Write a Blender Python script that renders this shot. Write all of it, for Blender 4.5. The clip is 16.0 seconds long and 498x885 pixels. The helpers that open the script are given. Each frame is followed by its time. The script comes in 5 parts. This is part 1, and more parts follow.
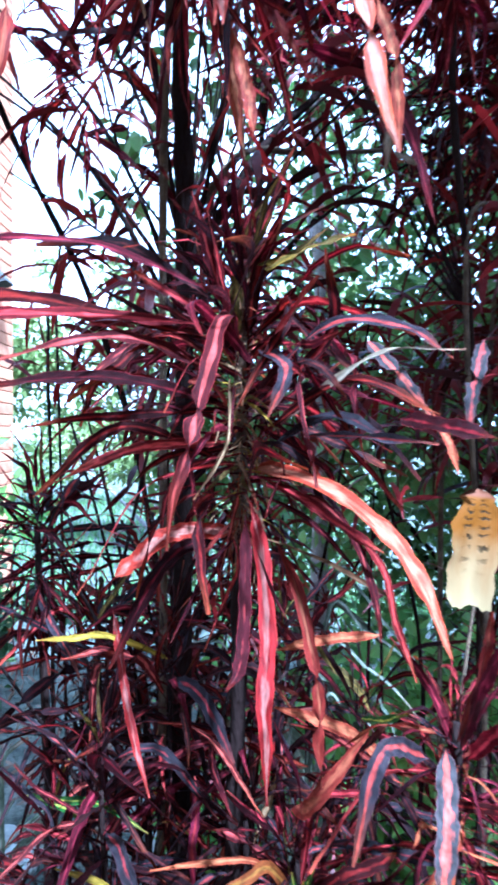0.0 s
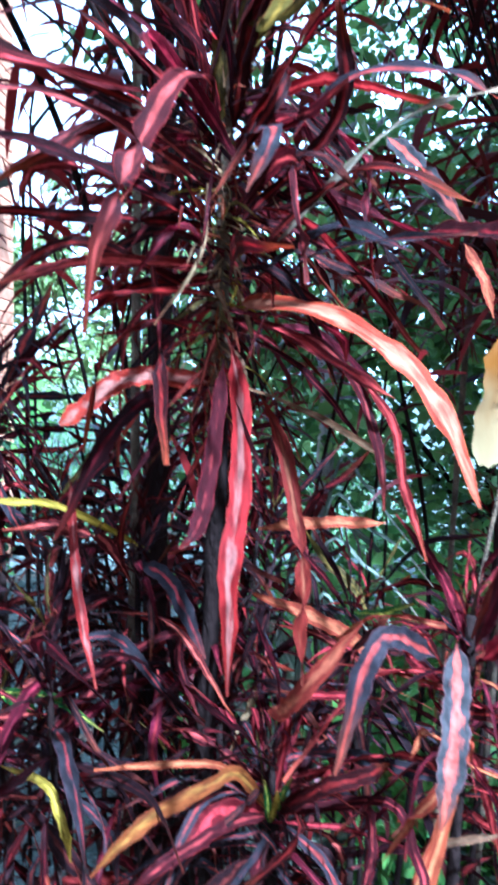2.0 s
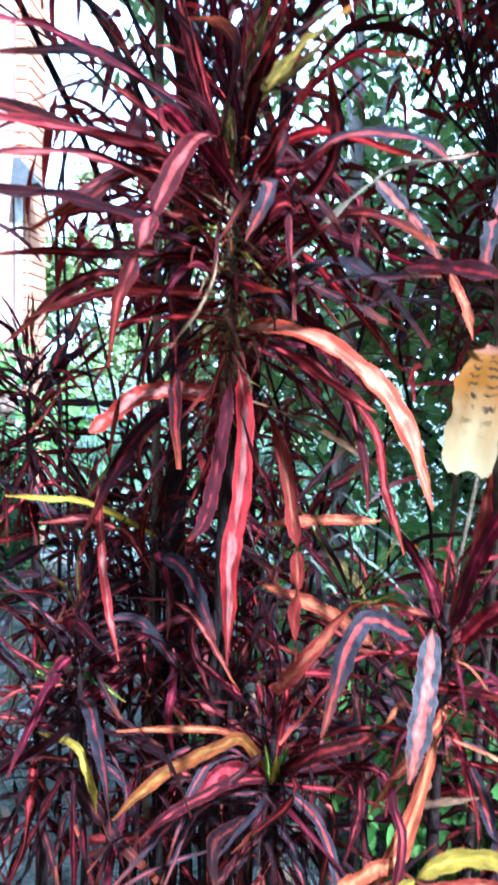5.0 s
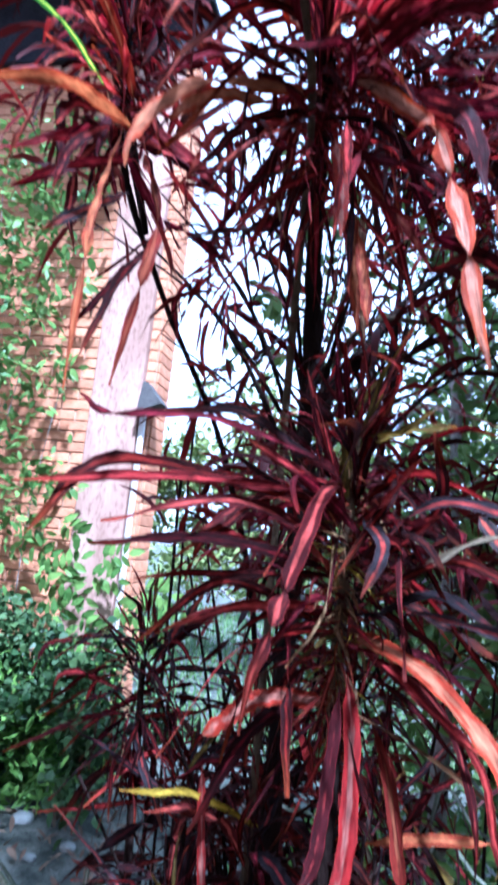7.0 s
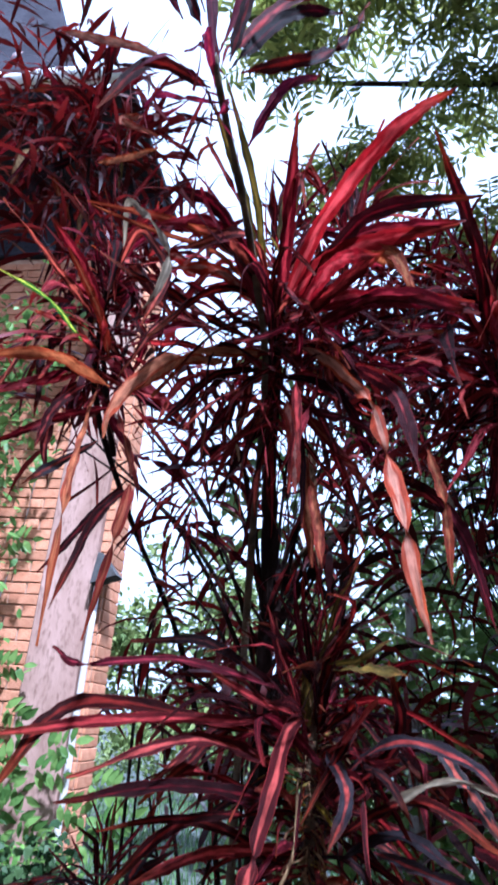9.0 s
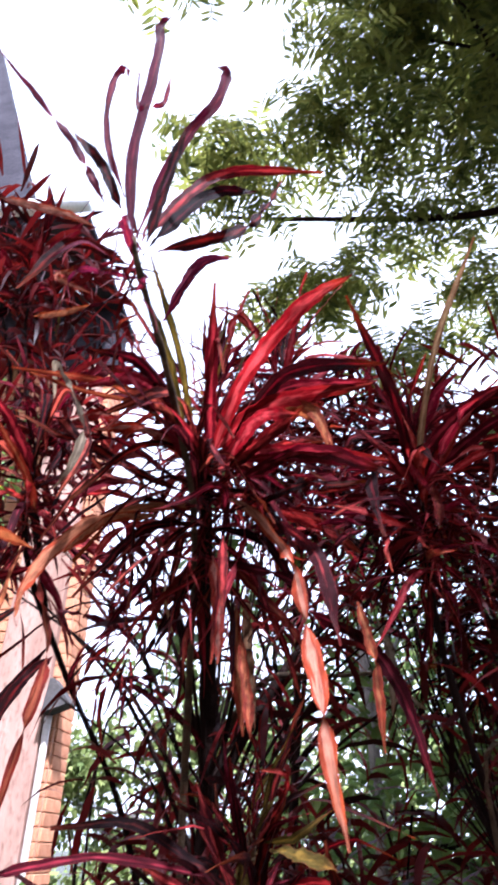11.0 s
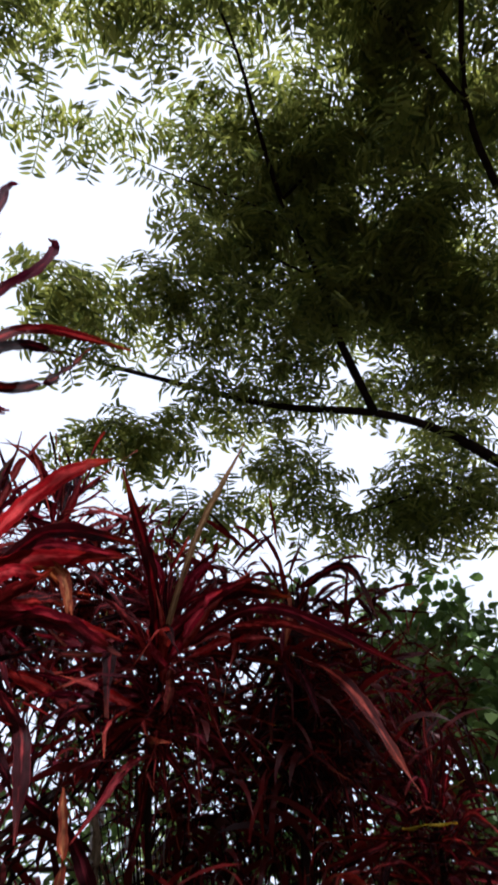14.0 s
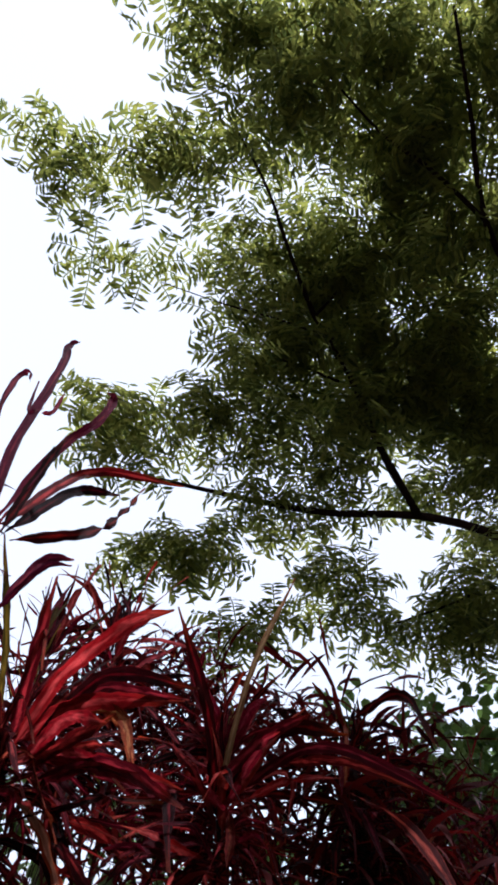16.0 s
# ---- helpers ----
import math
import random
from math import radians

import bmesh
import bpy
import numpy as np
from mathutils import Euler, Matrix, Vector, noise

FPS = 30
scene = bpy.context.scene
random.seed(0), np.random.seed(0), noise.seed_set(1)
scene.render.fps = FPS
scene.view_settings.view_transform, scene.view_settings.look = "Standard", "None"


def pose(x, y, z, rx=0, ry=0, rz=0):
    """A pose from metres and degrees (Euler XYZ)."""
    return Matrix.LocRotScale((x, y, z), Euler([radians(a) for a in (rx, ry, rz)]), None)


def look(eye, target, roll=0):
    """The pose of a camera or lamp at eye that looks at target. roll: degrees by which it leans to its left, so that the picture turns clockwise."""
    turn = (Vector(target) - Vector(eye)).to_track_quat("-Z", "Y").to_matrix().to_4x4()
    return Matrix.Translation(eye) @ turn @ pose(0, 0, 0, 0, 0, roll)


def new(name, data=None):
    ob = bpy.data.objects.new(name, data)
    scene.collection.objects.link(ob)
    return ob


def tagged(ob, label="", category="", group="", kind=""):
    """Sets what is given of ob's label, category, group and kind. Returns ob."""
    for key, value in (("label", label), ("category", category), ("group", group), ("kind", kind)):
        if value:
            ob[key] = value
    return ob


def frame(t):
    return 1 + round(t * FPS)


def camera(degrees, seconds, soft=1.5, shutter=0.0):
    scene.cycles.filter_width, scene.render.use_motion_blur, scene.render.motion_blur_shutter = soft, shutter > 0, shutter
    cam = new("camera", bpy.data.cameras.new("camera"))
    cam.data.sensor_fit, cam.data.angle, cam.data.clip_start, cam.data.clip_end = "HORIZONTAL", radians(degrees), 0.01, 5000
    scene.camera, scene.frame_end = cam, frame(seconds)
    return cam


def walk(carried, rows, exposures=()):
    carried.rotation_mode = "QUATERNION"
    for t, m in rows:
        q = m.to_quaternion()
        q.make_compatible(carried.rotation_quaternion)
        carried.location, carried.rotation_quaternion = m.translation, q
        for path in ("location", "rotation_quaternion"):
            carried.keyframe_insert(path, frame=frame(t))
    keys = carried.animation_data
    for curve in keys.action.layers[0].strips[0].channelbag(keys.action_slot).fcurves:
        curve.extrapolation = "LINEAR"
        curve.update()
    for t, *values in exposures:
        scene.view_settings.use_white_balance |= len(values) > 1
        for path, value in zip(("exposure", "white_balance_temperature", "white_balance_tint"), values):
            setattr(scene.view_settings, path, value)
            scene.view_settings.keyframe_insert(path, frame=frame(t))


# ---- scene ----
cam = camera(42.0, 16.0, soft=3.2, shutter=0.5)
PATH = [
    (0, (-0.003, 0.004, 1.41), (0.01, 2.004, 1.397), 0.2),
    (0.5, (-0.005, 0.067, 1.394), (-0.072, 2.065, 1.382), 0.7),
    (1, (0.008, 0.114, 1.358), (-0.035, 2.112, 1.293), 0.7),
    (1.5, (0.016, 0.15, 1.334), (-0.063, 2.145, 1.228), 0.1),
    (2, (0.036, 0.163, 1.294), (0.012, 2.152, 1.088), 2.1),
    (2.5, (0.065, 0.148, 1.265), (0.107, 2.127, 0.984), 2.3),
    (3, (0.074, 0.134, 1.249), (0.079, 2.1, 0.881), 1.5),
    (5.5, (0.062, 0.058, 1.354), (-0.14, 2.046, 1.256), 3.5),
    (6, (0.061, 0.045, 1.393), (-0.301, 2.011, 1.458), 5.0),
    (6.5, (0.048, 0.026, 1.422), (-0.361, 1.973, 1.625), 5.8),
    (7, (0.04, -0.017, 1.467), (-0.385, 1.91, 1.796), 5.9),
    (7.5, (0.023, -0.062, 1.504), (-0.343, 1.831, 2.037), 5.9),
    (8, (0.033, -0.075, 1.519), (-0.309, 1.799, 2.129), 4.7),
    (8.5, (0.036, -0.093, 1.53), (-0.279, 1.753, 2.232), 4.5),
    (11, (0.092, -0.138, 1.62), (-0.099, 1.544, 2.685), 1.2),
    (11.5, (0.121, -0.147, 1.602), (0.086, 1.514, 2.716), -0.7),
    (12, (0.146, -0.136, 1.598), (0.269, 1.543, 2.679), -0.8),
    (12.5, (0.155, -0.147, 1.602), (0.421, 1.487, 2.724), -0.5),
    (13, (0.161, -0.15, 1.616), (0.433, 1.439, 2.8), -0.2),
    (13.5, (0.175, -0.174, 1.614), (0.528, 1.287, 2.934), -1.2),
    (14, (0.166, -0.194, 1.636), (0.501, 1.181, 3.05), -0.1),
    (14.5, (0.157, -0.235, 1.642), (0.483, 1.097, 3.098), -0.1),
    (15, (0.152, -0.262, 1.633), (0.392, 1.001, 3.165), 1.5),
    (15.5, (0.139, -0.272, 1.645), (0.343, 0.933, 3.228), 1.8),
    (16, (0.135, -0.272, 1.645), (0.305, 0.913, 3.247), 2.0),
]
EXPOSURES = [(0, 3.1, 3950, 7), (1.0, 3.05, 3900, 3), (2.0, 3.05, 3850, 1), (3.0, 3.5, 3950, 0), (5.5, 3.0, 4100, 6), (6.5, 2.6, 4200, 13), (8.5, 1.6, 4450, 15), (11.0, 2.1, 5300, 24), (11.5, 1.7, 5600, 22), (12.5, 1.7, 5650, 22), (13.0, 1.55, 5700, 20), (13.5, 1.1, 5700, 17), (14.5, 0.8, 5650, 17), (16.0, 0.82, 5600, 17)]
walk(cam, [(t, look(eye, target, roll)) for t, eye, target, roll in PATH], EXPOSURES)

# ---- light: a bright overcast sky, with a soft sun from behind and above the camera ----
world = bpy.data.worlds.new("overcast_sky")
scene.world = world
world.use_nodes = True
wt = world.node_tree
sky = wt.nodes.new("ShaderNodeTexSky")
sky.sky_type = "NISHITA"
sky.sun_disc = False
sky.sun_elevation, sky.sun_rotation = radians(59), radians(153)
sky.dust_density, sky.air_density = 6.0, 1.0
pale = wt.nodes.new("ShaderNodeMix")
pale.data_type = "RGBA"
pale.inputs[0].default_value = 0.78
pale.inputs[7].default_value = (13.0, 13.4, 13.8, 1)
wt.links.new(sky.outputs[0], pale.inputs[6])
bg = wt.nodes["Background"]
wt.links.new(pale.outputs[2], bg.inputs[0])
bg.inputs[1].default_value = 0.057
sun = new("sun", bpy.data.lights.new("sun", "SUN"))
sun.data.energy, sun.data.angle, sun.data.color = 6.0, radians(3), (1.0, 0.95, 0.88)
sun.matrix_world = look((2.3, -3.6, 9.6), (0, 1, 1))

# ---- materials ----
rng = random.Random(7)


def nodes_of(name):
    m = bpy.data.materials.new(name)
    m.use_nodes = True
    t = m.node_tree
    return m, t, t.nodes["Principled BSDF"]


def mixed(t, fac, a, b):
    n = t.nodes.new("ShaderNodeMix")
    n.data_type = "RGBA"
    for i, v in ((0, fac), (6, a), (7, b)):
        if isinstance(v, bpy.types.NodeSocket):
            t.links.new(v, n.inputs[i])
        else:
            n.inputs[i].default_value = v if i == 0 else (*v, 1)
    return n.outputs[2]


def maths(t, op, a, b=0.0, clamp=False):
    n = t.nodes.new("ShaderNodeMath")
    n.operation, n.use_clamp = op, clamp
    for i, v in ((0, a), (1, b)):
        if isinstance(v, bpy.types.NodeSocket):
            t.links.new(v, n.inputs[i])
        else:
            n.inputs[i].default_value = v
    return n.outputs[0]


def grain(t, scale, detail=4.0, where=None):
    n = t.nodes.new("ShaderNodeTexNoise")
    n.inputs["Scale"].default_value, n.inputs["Detail"].default_value = scale, detail
    if where is not None:
        t.links.new(where, n.inputs["Vector"])
    return n.outputs["Fac"]


def stretch(t, where, x, y, z):
    n = t.nodes.new("ShaderNodeVectorMath")
    n.operation = "MULTIPLY"
    t.links.new(where, n.inputs[0])
    n.inputs[1].default_value = (x, y, z)
    return n.outputs[0]


def bumped(t, p, height, strength, distance=0.01):
    n = t.nodes.new("ShaderNodeBump")
    n.inputs["Strength"].default_value, n.inputs["Distance"].default_value = strength, distance
    t.links.new(height, n.inputs["Height"])
    t.links.new(n.outputs[0], p.inputs["Normal"])


def see_through(t, p, colour, share):
    """A leaf lets part of the light through."""
    out = t.nodes["Material Output"]
    tr = t.nodes.new("ShaderNodeBsdfTranslucent")
    t.links.new(colour, tr.inputs[0])
    mix = t.nodes.new("ShaderNodeMixShader")
    mix.inputs[0].default_value = share
    t.links.new(p.outputs[0], mix.inputs[1])
    t.links.new(tr.outputs[0], mix.inputs[2])
    t.links.new(mix.outputs[0], out.inputs[0])


def leaf_material(name, margin, rib, rim, band=0.35, rough=0.36, through_share=0.36, spots=0.5):
    """A strap leaf: dark blade, lighter band along the midrib, thin coloured rim, blotches and fine veins."""
    m, t, p = nodes_of(name)
    uv = t.nodes.new("ShaderNodeUVMap")
    sep = t.nodes.new("ShaderNodeSeparateXYZ")
    t.links.new(uv.outputs[0], sep.inputs[0])
    info = t.nodes.new("ShaderNodeObjectInfo")
    co = t.nodes.new("ShaderNodeTexCoord")
    d = maths(t, "MULTIPLY", maths(t, "ABSOLUTE", maths(t, "SUBTRACT", sep.outputs[0], 0.5)), 2.0)
    place = t.nodes.new("ShaderNodeVectorMath")
    place.operation = "ADD"
    t.links.new(stretch(t, uv.outputs[0], 3.0, 7.0, 1.0), place.inputs[0])
    t.links.new(maths(t, "MULTIPLY", info.outputs["Random"], 57.0), place.inputs[1])
    long = grain(t, 1.0, 5.0, place.outputs[0])
    blot = grain(t, 38.0, 4.0, co.outputs["Object"])
    wide = maths(t, "MULTIPLY", maths(t, "ADD", maths(t, "MULTIPLY", maths(t, "SUBTRACT", long, 0.38), 3.2), maths(t, "MULTIPLY", info.outputs["Random"], 0.5)), band * 1.5)
    inside = maths(t, "MULTIPLY", maths(t, "SUBTRACT", wide, d), 3.6, True)
    col = mixed(t, inside, margin, rib)
    edge = maths(t, "MULTIPLY", maths(t, "SUBTRACT", maths(t, "ADD", d, maths(t, "MULTIPLY", blot, 0.12)), 0.95), 9.0, True)
    col = mixed(t, maths(t, "MULTIPLY", edge, 0.7), col, rim)
    patch = maths(t, "MULTIPLY", maths(t, "SUBTRACT", blot, 0.52), 6.0, True)
    col = mixed(t, maths(t, "MULTIPLY", patch, spots), col, tuple(c * 0.45 for c in margin))
    # faint pale patches: a sheen painted into the blade's colour
    sheen = maths(t, "MULTIPLY", maths(t, "SUBTRACT", grain(t, 1.0, 3.0, stretch(t, place.outputs[0], 0.45, 0.7, 1.0)), 0.5), 2.6, True)
    col = mixed(t, maths(t, "MULTIPLY", sheen, 0.035), col, (0.42, 0.24, 0.20))
    tip = maths(t, "MULTIPLY", maths(t, "SUBTRACT", maths(t, "ADD", sep.outputs[1], maths(t, "MULTIPLY", info.outputs["Random"], 0.14)), 0.86), 4.0, True)
    col = mixed(t, maths(t, "MULTIPLY", tip, 0.5), col, (0.32, 0.06, 0.018))
    streak = grain(t, 1.0, 2.0, stretch(t, uv.outputs[0], 46.0, 3.0, 1.0))
    mottle = maths(t, "ADD", 0.45, maths(t, "MULTIPLY", maths(t, "SUBTRACT", grain(t, 1.0, 4.0, stretch(t, place.outputs[0], 1.6, 2.3, 1.0)), 0.28), 2.3, True), False)
    hsv = t.nodes.new("ShaderNodeHueSaturation")
    t.links.new(col, hsv.inputs["Color"])
    t.links.new(maths(t, "ADD", 0.487, maths(t, "MULTIPLY", info.outputs["Random"], 0.018)), hsv.inputs["Hue"])
    tone = maths(t, "ADD", 0.14, maths(t, "ADD", maths(t, "MULTIPLY", info.outputs["Random"], 0.4), maths(t, "MULTIPLY", streak, 0.28)))
    t.links.new(maths(t, "MULTIPLY", tone, mottle), hsv.inputs["Value"])
    t.links.new(hsv.outputs[0], p.inputs["Base Color"])
    t.links.new(maths(t, "ADD", rough + 0.02, maths(t, "MULTIPLY", blot, 0.3)), p.inputs["Roughness"])
    p.inputs["Specular IOR Level"].default_value = 0.06
    bumped(t, p, maths(t, "ADD", streak, blot), 0.5, 0.004)
    glow = t.nodes.new("ShaderNodeHueSaturation")
    t.links.new(hsv.outputs[0], glow.inputs["Color"])
    glow.inputs["Saturation"].default_value, glow.inputs["Value"].default_value = 1.04, 1.45
    see_through(t, p, glow.outputs[0], through_share)
    return m


LEAF = {
    "red": leaf_material("red_leaf", (0.10, 0.007, 0.009), (0.46, 0.045, 0.046), (0.34, 0.034, 0.030), 0.36, 0.36, 0.38),
    "crimson": leaf_material("bright_red_leaf", (0.29, 0.018, 0.020), (0.52, 0.07, 0.068), (0.45, 0.045, 0.042), 0.4, 0.36, 0.36, 0.4),
    "dark": leaf_material("maroon_leaf", (0.024, 0.0024, 0.0028), (0.19, 0.013, 0.012), (0.22, 0.02, 0.017), 0.28, 0.36, 0.42),
    "pink": leaf_material("pink_ribbed_leaf", (0.065, 0.008, 0.008), (0.54, 0.10, 0.07), (0.42, 0.05, 0.035), 0.36),
    "hot": leaf_material("coral_leaf", (0.30, 0.034, 0.014), (0.43, 0.18, 0.12), (0.40, 0.06, 0.015), 0.50, 0.34, 0.22, 0.45),
    "salmon": leaf_material("salmon_leaf", (0.29, 0.034, 0.014), (0.40, 0.14, 0.07), (0.40, 0.07, 0.015), 0.58, 0.4, 0.2, 0.4),
    "brown": leaf_material("brown_purple_leaf", (0.018, 0.007, 0.008), (0.12, 0.024, 0.018), (0.14, 0.03, 0.018), 0.28),
    "gold": leaf_material("golden_leaf", (0.30, 0.10, 0.016), (0.50, 0.25, 0.035), (0.32, 0.05, 0.015), 0.5, 0.42),
    "hotgrey": leaf_material("grey_and_coral_leaf", (0.056, 0.049, 0.048), (0.52, 0.10, 0.07), (0.2, 0.08, 0.08), 0.40),
    "grey": leaf_material("grey_purple_leaf", (0.034, 0.027, 0.031), (0.38, 0.055, 0.045), (0.1, 0.03, 0.035), 0.28),
    "mauve": leaf_material("mauve_leaf", (0.20, 0.02, 0.045), (0.46, 0.05, 0.06), (0.24, 0.03, 0.08), 0.34),
    "rust": leaf_material("rust_leaf", (0.26, 0.045, 0.018), (0.44, 0.16, 0.06), (0.3, 0.06, 0.02), 0.4, 0.5),
    "orange": leaf_material("orange_leaf", (0.30, 0.05, 0.024), (0.50, 0.15, 0.06), (0.5, 0.1, 0.03), 0.5, 0.42),
    "yellow": leaf_material("yellow_leaf", (0.38, 0.27, 0.02), (0.70, 0.50, 0.05), (0.35, 0.14, 0.03), 0.42, 0.4),
    "greeny": leaf_material("green_and_yellow_leaf", (0.05, 0.13, 0.02), (0.75, 0.75, 0.08), (0.1, 0.2, 0.03), 0.28, 0.38),
    "olive": leaf_material("olive_young_leaf", (0.12, 0.09, 0.02), (0.29, 0.19, 0.035), (0.3, 0.06, 0.03), 0.4, 0.38),
    "cream": leaf_material("pale_leaf", (0.30, 0.24, 0.15), (0.48, 0.40, 0.26), (0.4, 0.2, 0.1), 0.5, 0.4),
    "tan": leaf_material("dry_leaf", (0.36, 0.2, 0.09), (0.52, 0.34, 0.17), (0.3, 0.15, 0.08), 0.5, 0.6),
    "pale_green": leaf_material("pale_green_blade", (0.2, 0.24, 0.16), (0.45, 0.45, 0.35), (0.15, 0.18, 0.12), 0.4, 0.4),
}


def foliage_material(name, a, b, share=0.35, rough=0.42):
    m, t, p = nodes_of(name)
    geo = t.nodes.new("ShaderNodeNewGeometry")
    col = mixed(t, geo.outputs["Random Per Island"], a, b)
    co = t.nodes.new("ShaderNodeTexCoord")
    col = mixed(t, maths(t, "MULTIPLY", grain(t, 30.0, 3.0, co.outputs["Object"]), 0.5), col, tuple(c * 0.45 for c in a))
    t.links.new(col, p.inputs["Base Color"])
    p.inputs["Roughness"].default_value = rough
    p.inputs["Specular IOR Level"].default_value = 0.2
    see_through(t, p, col, share)
    return m


GREEN_NEEM = foliage_material("pinnate_foliage", (0.06, 0.082, 0.02), (0.27, 0.275, 0.055), 0.76)
GREEN_HEDGE = foliage_material("hedge_foliage", (0.065, 0.12, 0.028), (0.21, 0.32, 0.075), 0.3)
# croton leaves darkened, so the shade inside the crowns is partly in this colour
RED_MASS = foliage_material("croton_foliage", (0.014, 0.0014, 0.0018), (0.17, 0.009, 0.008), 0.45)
GREEN_VINE = foliage_material("vine_foliage", (0.06, 0.12, 0.025), (0.17, 0.26, 0.06))
GREEN_FAR = foliage_material("far_foliage", (0.11, 0.16, 0.045), (0.27, 0.31, 0.10))
GREEN_HERB = foliage_material("herb_foliage", (0.08, 0.17, 0.03), (0.24, 0.40, 0.08), 0.45)
GREEN_LAWN = foliage_material("lawn_grass", (0.055, 0.115, 0.035), (0.15, 0.21, 0.08), 0.4)
GREEN_BUSH = foliage_material("bush_foliage", (0.022, 0.05, 0.016), (0.075, 0.12, 0.04))
LITTER = foliage_material("dead_leaf_litter", (0.06, 0.035, 0.022), (0.17, 0.12, 0.08), 0.05, 0.8)


def rough_material(name, a, b, c, scale=8.0, rough=0.85, depth=0.01, strength=0.6, squash=(1, 1, 1)):
    m, t, p = nodes_of(name)
    co = t.nodes.new("ShaderNodeTexCoord")
    info = t.nodes.new("ShaderNodeObjectInfo")
    at = stretch(t, co.outputs["Object"], *squash)
    big, small = grain(t, scale, 4.0, at), grain(t, scale * 9, 5.0, at)
    col = mixed(t, maths(t, "MULTIPLY", maths(t, "SUBTRACT", big, 0.35), 3.2, True), a, b)
    col = mixed(t, maths(t, "MULTIPLY", maths(t, "SUBTRACT", small, 0.5), 3.5, True), col, c)
    hsv = t.nodes.new("ShaderNodeHueSaturation")
    t.links.new(col, hsv.inputs["Color"])
    t.links.new(maths(t, "ADD", 0.78, maths(t, "MULTIPLY", info.outputs["Random"], 0.44)), hsv.inputs["Value"])
    t.links.new(hsv.outputs[0], p.inputs["Base Color"])
    p.inputs["Roughness"].default_value = rough
    p.inputs["Specular IOR Level"].default_value = 0.12
    bumped(t, p, maths(t, "ADD", big, small), strength, depth)
    return m


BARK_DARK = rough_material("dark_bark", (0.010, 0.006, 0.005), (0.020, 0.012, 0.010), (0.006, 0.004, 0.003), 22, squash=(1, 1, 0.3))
BARK_STEM = rough_material("leaf_scarred_stem", (0.045, 0.032, 0.02), (0.13, 0.09, 0.05), (0.02, 0.013, 0.01), 40)
BARK_GREY = rough_material("grey_bark", (0.13, 0.12, 0.105), (0.24, 0.22, 0.2), (0.07, 0.06, 0.05), 18, squash=(1, 1, 0.3))
SOIL = rough_material("damp_soil", (0.024, 0.029, 0.024), (0.10, 0.105, 0.088), (0.014, 0.018, 0.014), 7.0, 0.9, 0.03, 0.9)
STONE = rough_material("grey_stone", (0.13, 0.14, 0.13), (0.22, 0.23, 0.22), (0.12, 0.13, 0.11), 9.0)
BRICK = rough_material("orange_brick", (0.36, 0.15, 0.075), (0.44, 0.21, 0.115), (0.22, 0.08, 0.04), 14.0)
MORTAR = rough_material("pale_mortar", (0.36, 0.21, 0.135), (0.42, 0.27, 0.18), (0.27, 0.15, 0.10), 20.0)
PLASTER = rough_material("stained_plaster", (0.19, 0.115, 0.085), (0.28, 0.18, 0.14), (0.12, 0.07, 0.05), 5.0, 0.92, 0.008, 0.55, squash=(1, 1, 0.4))
ROOFING = rough_material("dark_roofing", (0.016, 0.014, 0.018), (0.03, 0.027, 0.032), (0.01, 0.01, 0.012), 4.0, 0.7)
GUTTER = rough_material("weathered_white_metal", (0.62, 0.64, 0.62), (0.75, 0.76, 0.74), (0.45, 0.46, 0.44), 6.0, 0.5, 0.002)
PIPE = rough_material("grey_pipe", (0.42, 0.38, 0.34), (0.5, 0.46, 0.42), (0.3, 0.26, 0.23), 8.0, 0.5, 0.002)
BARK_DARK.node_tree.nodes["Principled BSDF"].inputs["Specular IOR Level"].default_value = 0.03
ROOFING.node_tree.nodes["Principled BSDF"].inputs["Specular IOR Level"].default_value = 0.05
SLATE = rough_material("grey_slate", (0.04, 0.037, 0.035), (0.07, 0.065, 0.06), (0.03, 0.027, 0.025), 12.0)


# ---- building tools ----
def mesh_of(name, verts, faces, material=None, smooth=True, uvs=None):
    me = bpy.data.meshes.new(name)
    me.from_pydata([tuple(v) for v in verts], [], faces)
    if uvs is not None:
        lay = me.uv_layers.new(name="UVMap")
        idx = np.empty(len(me.loops), dtype=np.int32)
        me.loops.foreach_get("vertex_index", idx)
        lay.data.foreach_set("uv", np.asarray(uvs, dtype=np.float32)[idx].ravel())
    if smooth:
        me.polygons.foreach_set("use_smooth", np.ones(len(me.polygons), dtype=bool))
    if material:
        me.materials.append(material)
    me.update()
    return me


def thing(name, x, y, z, label, category, group="", kind=""):
    ob = new(name)
    ob.empty_display_size = 0.05
    ob.matrix_world = pose(x, y, z)
    return tagged(ob, label, category, group, kind)


def child(name, me, parent, m=None, label=""):
    """A part given in the world's metres, hung under its thing."""
    ob = new(name, me)
    ob.parent = parent
    base = Matrix.Identity(4)
    up = parent
    while up is not None:
        base = up.matrix_basis @ base
        up = up.parent
    ob.matrix_basis = base.inverted() @ (m if m is not None else Matrix.Identity(4))
    if label:
        ob["label"] = label
    return ob


def spline(points, n):
    """Points along a smooth curve through the given ones."""
    pts = [Vector(p) for p in points]
    pts = [2 * pts[0] - pts[1]] + pts + [2 * pts[-1] - pts[-2]]
    out = []
    for i in range(n + 1):
        f = i / n * (len(pts) - 3)
        k = min(int(f), len(pts) - 4)
        u = f - k
        a, b, c, d = pts[k:k + 4]
        out.append(0.5 * (2 * b + (c - a) * u + (2 * a - 5 * b + 4 * c - d) * u * u + (3 * b - a - 3 * c + d) * u ** 3))
    return out


